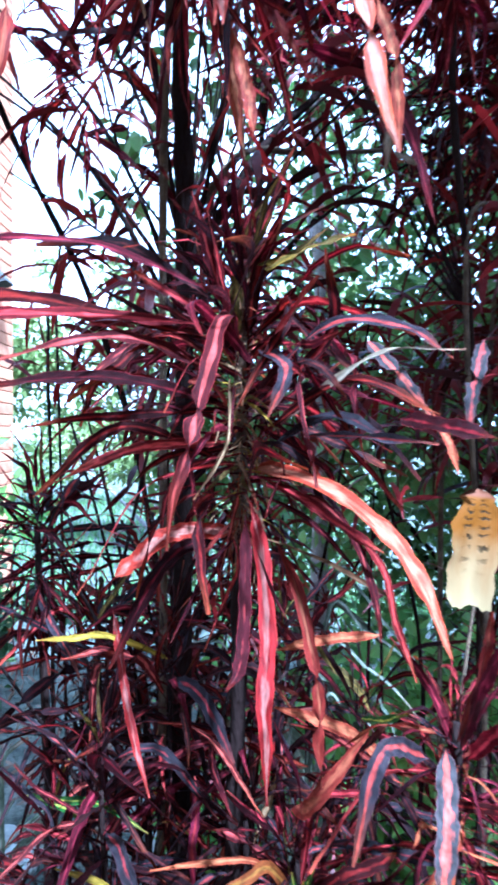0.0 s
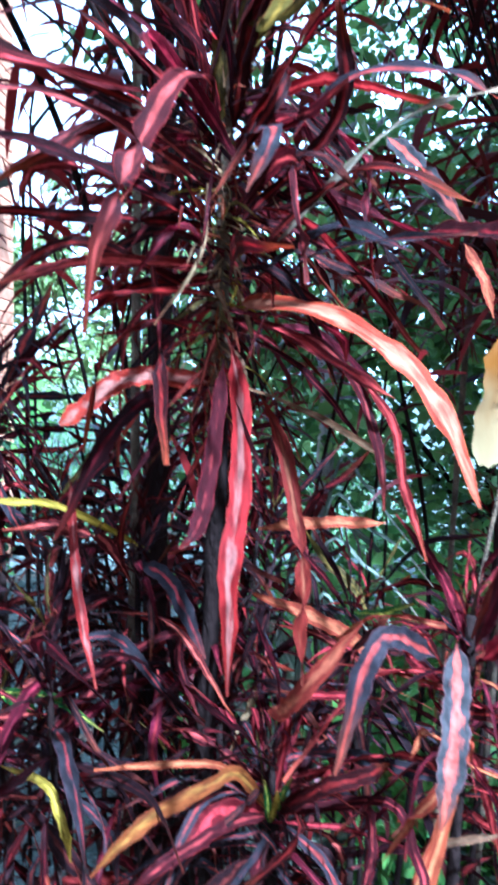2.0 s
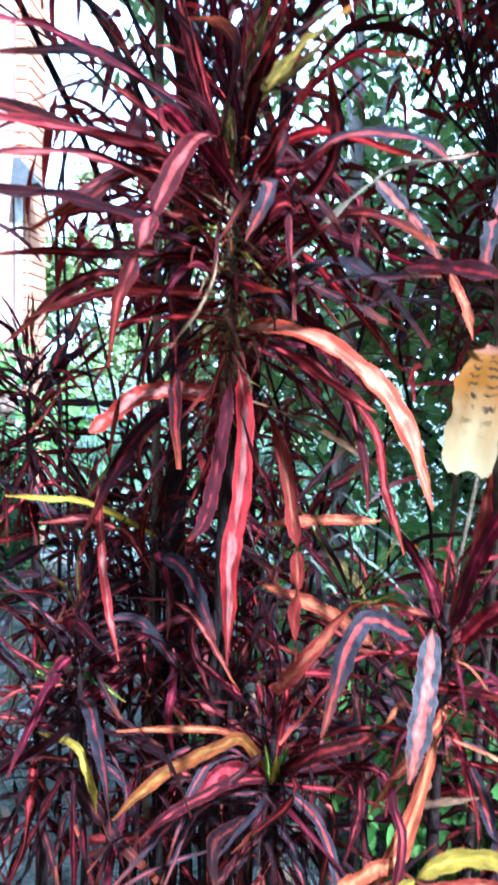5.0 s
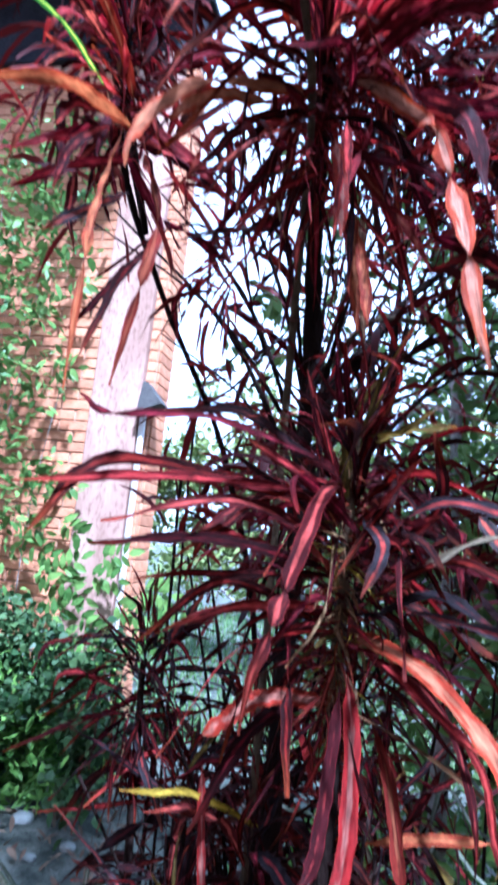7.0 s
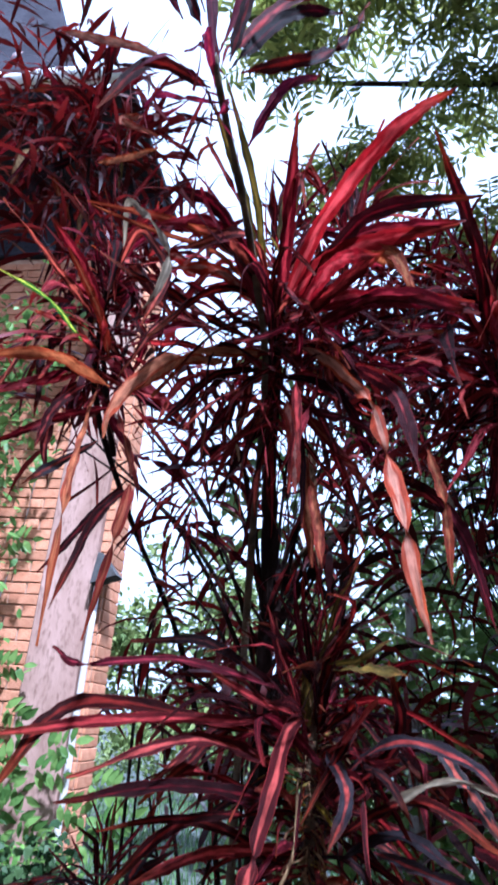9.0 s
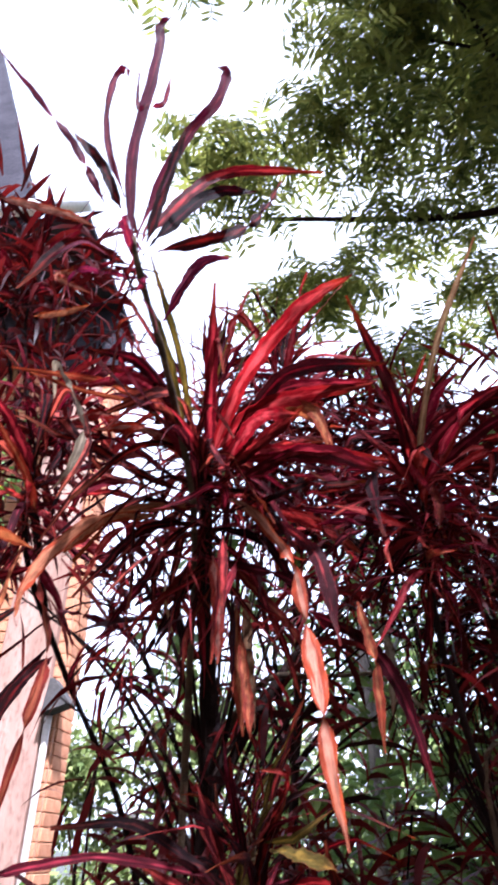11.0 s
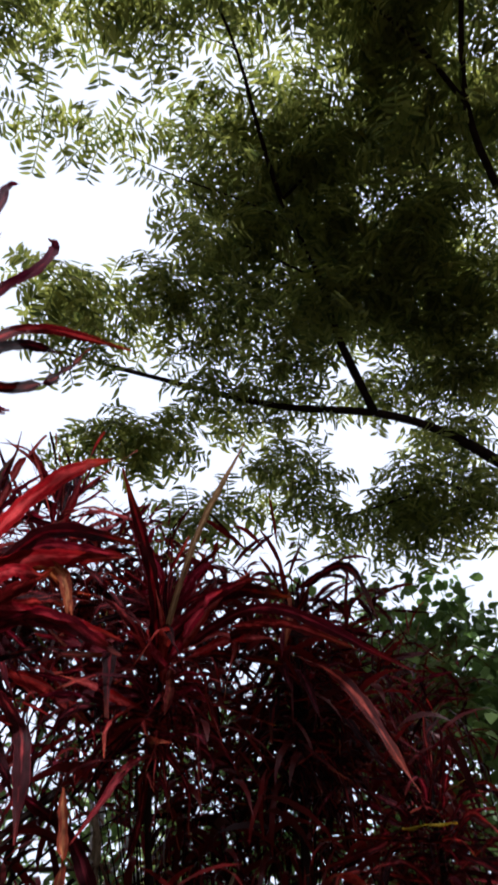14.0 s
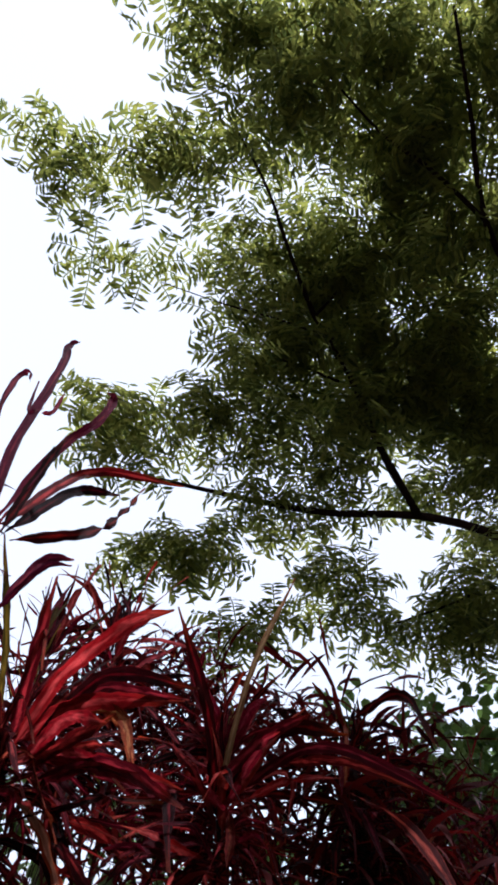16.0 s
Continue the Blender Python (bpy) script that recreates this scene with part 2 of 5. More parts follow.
def tube(name, points, r0, r1, material, sides=8, rings=14, knobs=0.0, seed=0):
    """A tapered stem or limb through the points, with knobbly rings."""
    r = random.Random(seed)
    line = spline(points, rings)
    verts, faces, uvs = [], [], []
    side = Vector((1, 0, 0))
    for i, p in enumerate(line):
        t = (line[min(i + 1, rings)] - line[max(i - 1, 0)]).normalized()
        side = (side - t * side.dot(t)).normalized()
        other = t.cross(side)
        rad = (r0 + (r1 - r0) * i / rings) * (1 + knobs * r.uniform(-1, 1))
        for k in range(sides):
            a = 2 * math.pi * k / sides
            rr = rad * (1 + 0.12 * r.uniform(-1, 1))
            verts.append(p + side * math.cos(a) * rr + other * math.sin(a) * rr)
    for i in range(rings):
        for k in range(sides):
            a, b = i * sides + k, i * sides + (k + 1) % sides
            faces.append((a, b, b + sides, a + sides))
    faces.append(tuple(range(sides))[::-1])
    faces.append(tuple(range(rings * sides, (rings + 1) * sides)))
    return mesh_of(name, verts, faces, material)


def blade(name, line, width, material, face=(0, -0.6, 0.8), twist=0.0, pinch=(), fold=0.16, wave=0.06, seed=0, half=2, petiole=0.05, blunt=0.0):
    """A strap leaf along a line: a folded blade that tapers to base and tip, with wavy edges and pinches to the bare rib."""
    r = random.Random(seed)
    n = len(line) - 1
    verts, faces, uvs = [], [], []
    phase = r.uniform(0, 6.3)
    cols = 2 * half + 1
    facing = Vector(face).normalized()
    length = sum((line[i + 1] - line[i]).length for i in range(n))
    ripples = max(2.0, length / 0.075)
    for i, p in enumerate(line):
        s = i / n
        t = (line[min(i + 1, n)] - line[max(i - 1, 0)]).normalized()
        side = t.cross(facing)
        if side.length < 1e-3:
            side = t.cross(Vector((1, 0, 0)))
        turned = radians(twist) * (s ** 1.2) + 0.15 * math.sin(phase + 5 * s)
        for k, at in enumerate(pinch):
            turned += math.pi * (1 if k % 2 else -1) / (1 + math.exp(-(s - at) / 0.022))
        side = Matrix.Rotation(turned, 3, t) @ side.normalized()
        nor = side.cross(t)
        body = min(1.0, max(0.0, (s - petiole) / (0.22 - 0.3 * min(0.5, blunt)))) ** 0.7
        tip = min(1.0, (1 - s) / (0.42 - 0.34 * blunt)) ** 0.75
        w = max(0.0012, 0.5 * width * body * tip)
        for at in pinch:
            w *= 1 - 0.62 * math.exp(-(((s - at) / 0.03) ** 2))
        w = max(w, 0.0010)
        for k in range(cols):
            u = k / half - 1
            lift = fold * abs(u) * w + wave * width * abs(u) * math.sin(phase + ripples * 6.28 * s + (2.2 if u > 0 else 0))
            rag = min(0.09, 1.6 * wave)
            jig = 1 + rag * math.sin(1.7 * phase + 31 * s + u) + 0.9 * rag * math.sin(phase + 67 * s - 2 * u)
            verts.append(p + side * u * w * jig + nor * lift)
            uvs.append((0.5 + 0.5 * u, s))
    for i in range(n):
        for k in range(cols - 1):
            a = i * cols + k
            faces.append((a, a + 1, a + 1 + cols, a + cols))
    return mesh_of(name, verts, faces, material, True, uvs)


# leaves of the rosettes: a set of shapes that the shrubs share
SHAPES = {}
for kind in LEAF:
    SHAPES[kind] = {}
    for level, bend in enumerate((10, 38, 75, 115)):
        made = []
        for v in range(6):
            pt = Vector((0, 0, 0))
            line = [pt.copy()]
            sway, start, reach = rng.uniform(-34, 34), rng.uniform(0.02, 0.5), rng.uniform(0.2, 0.6)
            kink, knee = rng.choice((0, 0, 1, -1)) * rng.uniform(6, 22), rng.uniform(0.35, 0.8)
            for i in range(13):
                s = (i + 0.5) / 13
                u = min(1.0, max(0.0, (s - start) / reach))
                el = -radians(bend * u * u * (3 - 2 * u) + (kink if s > knee else 0) + rng.uniform(-5, 5))
                az = radians(sway * s * s + rng.uniform(-6, 6))
                pt = pt + Vector((math.cos(el) * math.cos(az), math.cos(el) * math.sin(az), math.sin(el))) / 13
                line.append(pt.copy())
            pin = ((rng.uniform(0.3, 0.5),), (), (rng.uniform(0.4, 0.7),), (), (0.36, 0.66), ())[v]
            made.append(blade("leaf", line, rng.choice((0.040, 0.05, 0.06, 0.075)), LEAF[kind], (0, 0, 1), rng.uniform(-150, 150), pin, 0.22, 0.2, rng.randint(0, 999), 1))
        SHAPES[kind][level] = made


def rosette(shrub, centre, n, length, zone, axis=(0, 0, 1), mix="red dark dark pink", low=-40, high=78, seed=1, thin=1.0, bare=None):
    """Strap leaves set spirally round the end of a stem, the young ones upright and the old ones drooping."""
    r = random.Random(seed)
    kinds = mix.split()
    tilt = Vector((0, 0, 1)).rotation_difference(Vector(axis).normalized()).to_matrix().to_4x4()
    for i in range(n):
        f = (i + r.random()) / n
        el = low + (high - low) * (0.55 * f + 0.45 * (f + 0.16 * math.sin(6.283 * f))) + r.gauss(0, 17)
        az = i * 137.5 + r.uniform(-25, 25)
        size = length * r.uniform(0.38, 1.1) * (0.78 + 0.5 * math.sin(math.pi * min(1, f * 0.9 + 0.08)))
        if f > 0.9:
            size *= 0.7
        level = r.choice((0, 0, 1)) if el > 50 else r.choice((0, 1, 2, 2)) if el > 30 else r.choice((1, 2, 2, 3)) if el > 8 else r.choice((0, 1, 2, 2)) if el > -20 else r.choice((0, 1, 1))
        if bare is not None and el < bare and math.sin(radians(az)) < -0.45 and r.random() < 0.85:
            continue
        kind = r.choice(kinds)
        if f > 0.86 and r.random() < 0.4:
            kind = "olive" if r.random() < 0.4 else "red"
        if f < 0.12 and r.random() < 0.12:
            kind = r.choice(("rust", "orange", "tan"))
        at = Vector(centre) + Vector(axis).normalized() * zone * (f - 0.5) + Vector((r.gauss(0, 0.05), r.gauss(0, 0.05), r.gauss(0, 0.08))) * length
        m = Matrix.Translation(at) @ tilt @ pose(0, 0, 0, r.gauss(0, 28), -el, az) @ Matrix.Diagonal((size, size * thin, size, 1))
        child("leaf", r.choice(SHAPES[kind][level]), shrub, m)


count = [0]


def strap(shrub, kind, width, points, twist=0, pinch=(), blunt=0.4):
    """A single large leaf along its own curve."""
    count[0] += 1
    sd = count[0]
    line = spline(points, 40 if pinch else 24)
    over = points[1][2] > 1.78
    child("leaf", blade("leaf", line, width * 0.95, LEAF[kind], (0.2 * math.sin(sd), -0.8, -0.9 if over else 0.5), twist * (1 if sd % 2 else -1) * 0.3 - 6, pinch, 0.22, 0.1, sd, 2, 0.03, max(blunt, 0.35 if pinch else 0.0)), shrub)


def stem(shrub, points, r0, r1, material=None, seed=0):
    child("stem", tube("stem", points, r0, r1, material or BARK_STEM, 8, 26, 0.16, seed), shrub)


# ---- ground ----
def ground():
    r = random.Random(3)
    verts, faces = [], []
    xs = [-400, -60, -20, -10] + [-6 + 0.3 * i for i in range(41)] + [10, 20, 60, 400]
    ys = [-400, -60, -20, -8] + [-4 + 0.3 * i for i in range(41)] + [12, 25, 60, 400]
    for y in ys:
        for x in xs:
            near = abs(x) < 7 and -5 < y < 9
            z = (0.05 * noise.noise((x * 0.7, y * 0.7, 0)) + 0.025 * noise.noise((x * 3, y * 3, 4))) if near else -0.02
            verts.append((x, y, z))
    w = len(xs)
    for j in range(len(ys) - 1):
        for i in range(w - 1):
            a = j * w + i
            faces.append((a, a + 1, a + 1 + w, a + w))
    ob = new("ground", mesh_of("ground", verts, faces, SOIL))
    tagged(ob, "bare grey damp soil under the shrubs", "ground", kind="structure")


ground()


def unseen_wall(name, x0, x1, y0, y1):
    """A plain unseen wall, added behind and beside the walk to block low sky light."""
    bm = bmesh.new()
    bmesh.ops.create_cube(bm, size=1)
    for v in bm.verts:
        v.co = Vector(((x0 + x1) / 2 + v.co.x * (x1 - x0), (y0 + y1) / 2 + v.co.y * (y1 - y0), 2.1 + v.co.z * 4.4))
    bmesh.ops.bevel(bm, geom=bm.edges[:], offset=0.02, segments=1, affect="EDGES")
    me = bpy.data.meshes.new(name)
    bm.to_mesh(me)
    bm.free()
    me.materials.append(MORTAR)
    tagged(new(name, me), "plain plastered wall out of view, added to hold back low sky light", "wall", kind="structure")


# added out of view: they cut the sky's fill light on the shrubs
unseen_wall("wall_south", -4.8, 4.8, -3.5, -3.26)
unseen_wall("wall_west", -4.8, -4.56, -3.255, 3.2)
unseen_wall("wall_east", 4.56, 4.8, -3.255, 3.2)


def scatter_mesh(name, spots, shape, material):
    """Many small leaves or stones as one mesh. spots: matrices; shape: corner list of one piece (one face)."""
    base = np.array(shape, dtype=np.float64)
    k = len(base)
    mats = np.array([np.array(m) for m in spots])
    v = np.einsum("nij,kj->nki", mats[:, :3, :3], base) + mats[:, None, :3, 3]
    verts = v.reshape(-1, 3)
    faces = [tuple(range(i * k, (i + 1) * k)) for i in range(len(spots))]
    return mesh_of(name, verts, faces, material, False)


OVAL = [(0, 0, 0), (0.3, 0.2, 0.04), (0.65, 0.2, 0.03), (1, 0, -0.06), (0.65, -0.2, 0.03), (0.3, -0.2, 0.04)]
BROAD = [(0, 0, 0), (0.2, 0.34, 0.05), (0.6, 0.3, 0.03), (1, 0, -0.1), (0.6, -0.3, 0.03), (0.2, -0.34, 0.05)]
SICKLE = [(0, 0, 0), (0.3, 0.15, 0.02), (0.68, 0.16, 0.0), (1, 0.16, -0.04), (0.7, -0.03, 0.0), (0.3, -0.10, 0.02)]


def turn(r, flat=0.5):
    return pose(0, 0, 0, r.uniform(-90, 90) * flat, r.uniform(-70, 70) * flat + 25, r.uniform(0, 360))


def litter():
    r = random.Random(12)
    spots = []
    for i in range(2600):
        x, y = r.uniform(-3, 2.5), r.uniform(0.6, 4.2)
        s = r.uniform(0.04, 0.11)
        spots.append(Matrix.Translation((x, y, 0.035 + r.uniform(0, 0.03))) @ turn(r, 0.25) @ Matrix.Diagonal((s, s * 0.7, s, 1)))
    ob = new("leaf_litter", scatter_mesh("leaf_litter", spots, OVAL, LITTER))
    tagged(ob, "dry brown fallen leaves scattered over the soil", "leaf litter", kind="stuff")
    for i in range(26):
        x, y, s = r.uniform(-2.6, 0.9), r.uniform(1.7, 3.4), r.uniform(0.03, 0.11)
        bm = bmesh.new()
        bmesh.ops.create_icosphere(bm, subdivisions=2, radius=s)
        for v in bm.verts:
            v.co *= 1 + 0.28 * noise.noise(v.co * 9 + Vector((i, 0, 0)))
            v.co.z *= 0.55
        me = bpy.data.meshes.new("stone")
        bm.to_mesh(me)
        bm.free()
        me.materials.append(STONE)
        me.polygons.foreach_set("use_smooth", np.ones(len(me.polygons), dtype=bool))
        ob = new("stone", me)
        ob.matrix_world = pose(x, y, s * 0.25, 0, 0, r.uniform(0, 360))
        tagged(ob, "rounded grey stone lying on the soil", "stone", "stones on the soil")


litter()

# ---- the red shrubs ----
SHRUB = "tall croton shrub with narrow dark red and coral strap leaves"
LOW = "low croton shrub with drooping maroon and red strap leaves"


def shrub(base, label=SHRUB):
    return thing("croton_shrub", base[0], base[1], 0.0, label, "shrub", "croton shrubs")


A = shrub((0.0, 0.97))
# lower part in the darker bark: the deep shade there is put into its colour
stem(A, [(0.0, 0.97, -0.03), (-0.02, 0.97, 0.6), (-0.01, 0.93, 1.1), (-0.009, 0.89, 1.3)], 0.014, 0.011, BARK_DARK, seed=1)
stem(A, [(-0.009, 0.893, 1.28), (-0.008, 0.87, 1.42), (-0.006, 0.85, 1.64)], 0.011, 0.006, seed=31)
rosette(A, (-0.008, 0.865, 1.46), 230, 0.235, 0.36, mix="red dark brown red pink dark brown dark", low=-38, high=64, seed=11, thin=0.66, bare=12)
rosette(A, (-0.008, 0.865, 1.44), 90, 0.07, 0.36, mix="tan tan olive yellow rust", low=-70, high=50, seed=111)
rosette(A, (-0.006, 0.848, 1.46), 120, 0.042, 0.34, mix="tan olive rust tan dark", low=-75, high=60, seed=113, thin=1.4)
B = shrub((-0.12, 1.15))
stem(B, [(-0.12, 1.15, -0.03), (-0.11, 1.12, 1.0), (-0.1, 1.03, 1.78), (-0.095, 0.9, 1.97), (-0.07, 0.71, 2.14)], 0.019, 0.011, BARK_DARK, 2)
rosette(B, (-0.07, 0.73, 2.09), 190, 0.245, 0.28, mix="red crimson dark dark pink red", low=-45, high=70, seed=12, thin=0.8, bare=10)
C = shrub((-0.15, 1.5), "croton shrub with dark red leaves and hanging rust-coloured old ones")
stem(C, [(-0.15, 1.5, -0.03), (-0.2, 1.45, 1.1), (-0.29, 1.32, 1.62), (-0.38, 1.05, 1.9), (-0.40, 0.85, 2.05), (-0.37, 0.75, 2.2)], 0.007, 0.005, BARK_DARK, 3)
rosette(C, (-0.38, 0.78, 2.16), 120, 0.21, 0.26, mix="dark red crimson red pink", low=-45, seed=13)
D = shrub((0.45, 1.25))
stem(D, [(0.45, 1.25, -0.03), (0.44, 1.22, 1.0), (0.36, 1.05, 1.6), (0.275, 0.88, 1.9), (0.265, 0.8, 2.2)], 0.006, 0.005, BARK_DARK, 4)
rosette(D, (0.265, 0.82, 2.12), 190, 0.175, 0.28, mix="red dark crimson red", seed=14, thin=1.25)
E = shrub((0.6, 1.2), "croton shrub with a dense dome of dark maroon leaves")
stem(E, [(0.6, 1.2, -0.03), (0.58, 1.15, 1.0), (0.56, 1.02, 2.0), (0.56, 1.0, 2.35)], 0.011, 0.005, BARK_DARK, 5)
rosette(E, (0.56, 1.01, 2.2), 215, 0.165, 0.32, mix="dark dark dark dark red", low=-55, seed=15, thin=1.3)
F = shrub((0.8, 1.05), "croton shrub with maroon leaves and a few yellow ones")
stem(F, [(0.8, 1.05, -0.03), (0.78, 1.0, 1.0), (0.75, 0.9, 2.0)], 0.010, 0.005, BARK_DARK, 6)
rosette(F, (0.75, 0.9, 1.9), 150, 0.19, 0.24, mix="dark dark red", low=-50, seed=16)
G = shrub((-0.16, 1.14), "slender croton shoot with a few tall mauve leaves against the sky")
stem(G, [(-0.16, 1.14, -0.03), (-0.14, 1.1, 1.0), (-0.13, 1.0, 1.76), (-0.09, 0.76, 2.02), (-0.095, 0.66, 2.12), (-0.108, 0.54, 2.2), (-0.125, 0.45, 2.265), (-0.13, 0.42, 2.30)], 0.007, 0.004, BARK_STEM, 7)
rosette(G, (-0.13, 0.45, 2.26), 18, 0.12, 0.10, mix="dark mauve dark", low=-20, seed=17)
I = shrub((-0.35, 1.15), "small croton shrub with purple-grey and dark red leaves")
stem(I, [(-0.35, 1.15, -0.03), (-0.34, 1.13, 0.7), (-0.353, 1.1, 1.26)], 0.012, 0.006, BARK_DARK, 8)
rosette(I, (-0.353, 1.1, 1.22), 125, 0.18, 0.2, mix="dark dark grey dark red", low=-60, seed=18)
J = shrub((0.07, 0.9), LOW)
stem(J, [(0.07, 0.9, -0.03), (0.075, 0.88, 0.5), (0.07, 0.85, 0.86)], 0.009, 0.006, BARK_DARK, 9)
rosette(J, (0.07, 0.85, 0.78), 105, 0.2, 0.2, mix="dark brown pink brown grey grey dark brown red", low=-45, seed=19, thin=0.85)
K = shrub((0.28, 0.85), "croton shrub with red, orange and yellow strap leaves")
stem(K, [(0.28, 0.85, -0.03), (0.27, 0.83, 0.6), (0.26, 0.8, 1.06)], 0.009, 0.006, BARK_DARK, 10)
rosette(K, (0.26, 0.81, 0.97), 85, 0.17, 0.2, mix="red dark dark red grey rust red", low=-45, high=62, seed=20, thin=0.8, bare=15)
LOW_SHOOTS = [
    (0.58, 1.25, 1.2), (-0.33, 1.3, 0.85), (-0.25, 1.1, 1.0), (-0.16, 1.35, 1.0), (-0.28, 0.95, 0.74), (0.42, 1.0, 0.72), (-0.08, 1.05, 0.6), (0.66, 0.95, 0.9),
    (0.2, 0.75, 0.52), (-0.14, 0.72, 0.5), (0.5, 0.75, 0.55), (0.95, 1.1, 1.2), (0.5, 1.35, 0.9), (0.2, 1.1, 0.85), (-0.38, 0.8, 0.5), (0.06, 1.15, 0.95),
    # first three: dark filler shrubs, added to stand for the deep shade down here
    (-0.12, 1.02, 0.98), (-0.2, 0.9, 0.86), (0.0, 1.0, 0.76), (-0.02, 1.35, 1.1),
]
HIGH_SHOOTS = [
    (0.46, 1.15, 1.96), (0.84, 1.3, 1.55), (0.72, 1.2, 2.05), (-0.24, 0.98, 2.0), (-0.5, 0.82, 2.64), (-0.62, 0.85, 2.76), (0.06, 1.25, 2.22), (0.25, 1.2, 2.3),
    (0.42, 1.25, 2.36), (0.74, 1.3, 2.3), (0.85, 1.5, 1.9), (1.05, 1.35, 1.95), (0.95, 1.3, 2.2), (-0.42, 0.85, 2.4),
]
STEMS = {
    "B": [(-0.12, 1.15, -0.03), (-0.11, 1.12, 1.0), (-0.1, 1.03, 1.7)],
    "D": [(0.45, 1.25, -0.03), (0.44, 1.22, 1.0), (0.36, 1.05, 1.6)],
    "E": [(0.6, 1.2, -0.03), (0.58, 1.15, 1.0), (0.565, 1.06, 1.7)],
    "F": [(0.8, 1.05, -0.03), (0.78, 1.0, 1.0), (0.76, 0.93, 1.6)],
}


MAIN = {"B": B, "D": D, "E": E, "F": F}


def side_branch(x, y, z, thick):
    """A thin side branch that leaves the nearest main stem well below its own crown. Gives the shrub that it belongs to."""
    key = "B" if x < 0.1 else "D" if x < 0.42 else "E" if x < 0.72 else "F"
    main = [Vector(p) for p in STEMS[key]]
    foot = max(0.25, z - 0.28)
    a, b = [(p, q) for p, q in zip(main, main[1:]) if p.z <= foot or p is main[0]][-1]
    start = a + (b - a) * min(1.0, (foot - a.z) / (b.z - a.z))
    bend = Vector((start.x * 0.35 + x * 0.65, start.y * 0.4 + y * 0.6, start.z * 0.55 + z * 0.45))
    child("branch", tube("branch", [start, bend, (x, y, z + 0.06)], thick, thick * 0.6, BARK_DARK, 7, 12, 0.12, int(1000 * abs(x * y))), MAIN[key])
    return MAIN[key]


shoots = {}
for i, (x, y, z) in enumerate(LOW_SHOOTS + HIGH_SHOOTS):
    low = z < 1.1
    size = 0.21 if low else 0.175 if x > 0.1 else 0.2
    if x < -0.35 and z > 1.5:
        # side branches of the shrub with the hanging rust-coloured leaves
        child("branch", tube("branch", [(-0.39, 0.95, 1.98), (x * 0.7 - 0.12, y, z - 0.2), (x, y, z)], 0.005, 0.003, BARK_DARK, 7, 10, 0.1, i), C)
        rosette(C, (x, y, z), 42, 0.2, 0.26, mix="dark dark red crimson", low=-55, seed=60 + i, thin=1.3)
        continue
    if low:
        s = shoots[x, y] = shrub((x, y + 0.04), LOW)
        stem(s, [(x, y + 0.04, -0.03), (x + 0.01, y + 0.03, z * 0.5), (x, y, z + 0.06)], 0.008, 0.004, BARK_DARK, 40 + i)
    else:
        s = side_branch(x, y, z, 0.003)
    rosette(s, (x, y, z), 72 if low else 60 if z < 2.15 else 38, size, 0.28, mix="dark brown dark grey red brown dark pink brown grey brown" if low else "dark red red", low=-55, seed=60 + i, thin=0.95 if low else 1.0)

# smaller side shoots between the crowns
r = random.Random(91)
for i in range(52):
    x, y, z = r.uniform(-0.1, 1.0), r.uniform(0.95, 1.5), r.uniform(1.96, 2.3)
    if x < 0.12:
        x, z = x + 0.5, r.uniform(2.0, 2.3)
    if i > 35:
        x, y, z = r.uniform(-0.14, 0.3), r.uniform(1.15, 1.4), r.uniform(2.42, 2.62)
    s = side_branch(x, y, z, 0.0016)
    rosette(s, (x, y, z), 46, 0.13, 0.3, mix="dark dark red dark" if x > 0.35 else "dark red dark crimson", low=-60, high=75, seed=420 + i, thin=1.15)


def leaf_mass(parent, blobs, seed, length=0.125, width=0.0125, material=None):
    """The countless small strap leaves inside the crowns, joined into one part."""
    r = random.Random(seed)
    verts, faces = [], []
    for bx, by, bz, rx, ry, rz, n in blobs:
        for i in range(n):
            q = Vector((r.gauss(0, 0.5), r.gauss(0, 0.5), r.gauss(0, 0.5)))
            q *= min(1.0, 0.95 / max(0.01, q.length))
            at = Vector((bx + q.x * rx, by + q.y * ry, bz + q.z * rz))
            away = math.atan2(at.y - by, at.x - bx) + r.gauss(0, 0.9)
            el, droop = radians(r.uniform(-50, 60)), radians(r.uniform(15, 95))
            L, w = length * r.uniform(0.5, 1.3), width * r.uniform(0.6, 1.3)
            roll = r.gauss(0, 0.7)
            k = len(verts)
            for q, prof in enumerate((0.25, 0.85, 1.0, 0.75, 0.08)):
                e = el - droop * (q / 4)
                d = Vector((math.cos(e) * math.cos(away), math.cos(e) * math.sin(away), math.sin(e)))
                side = Vector((-math.sin(away), math.cos(away), 0)) * math.cos(roll) + Vector((0, 0, 1)) * math.sin(roll)
                verts += [at - side * w * prof * 0.5, at + side * w * prof * 0.5]
                at = at + d * (L / 4)
            for q in range(4):
                a = k + 2 * q
                faces.append((a, a + 1, a + 3, a + 2))
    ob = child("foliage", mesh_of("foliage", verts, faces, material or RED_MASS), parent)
    ob["kind"] = "stuff"


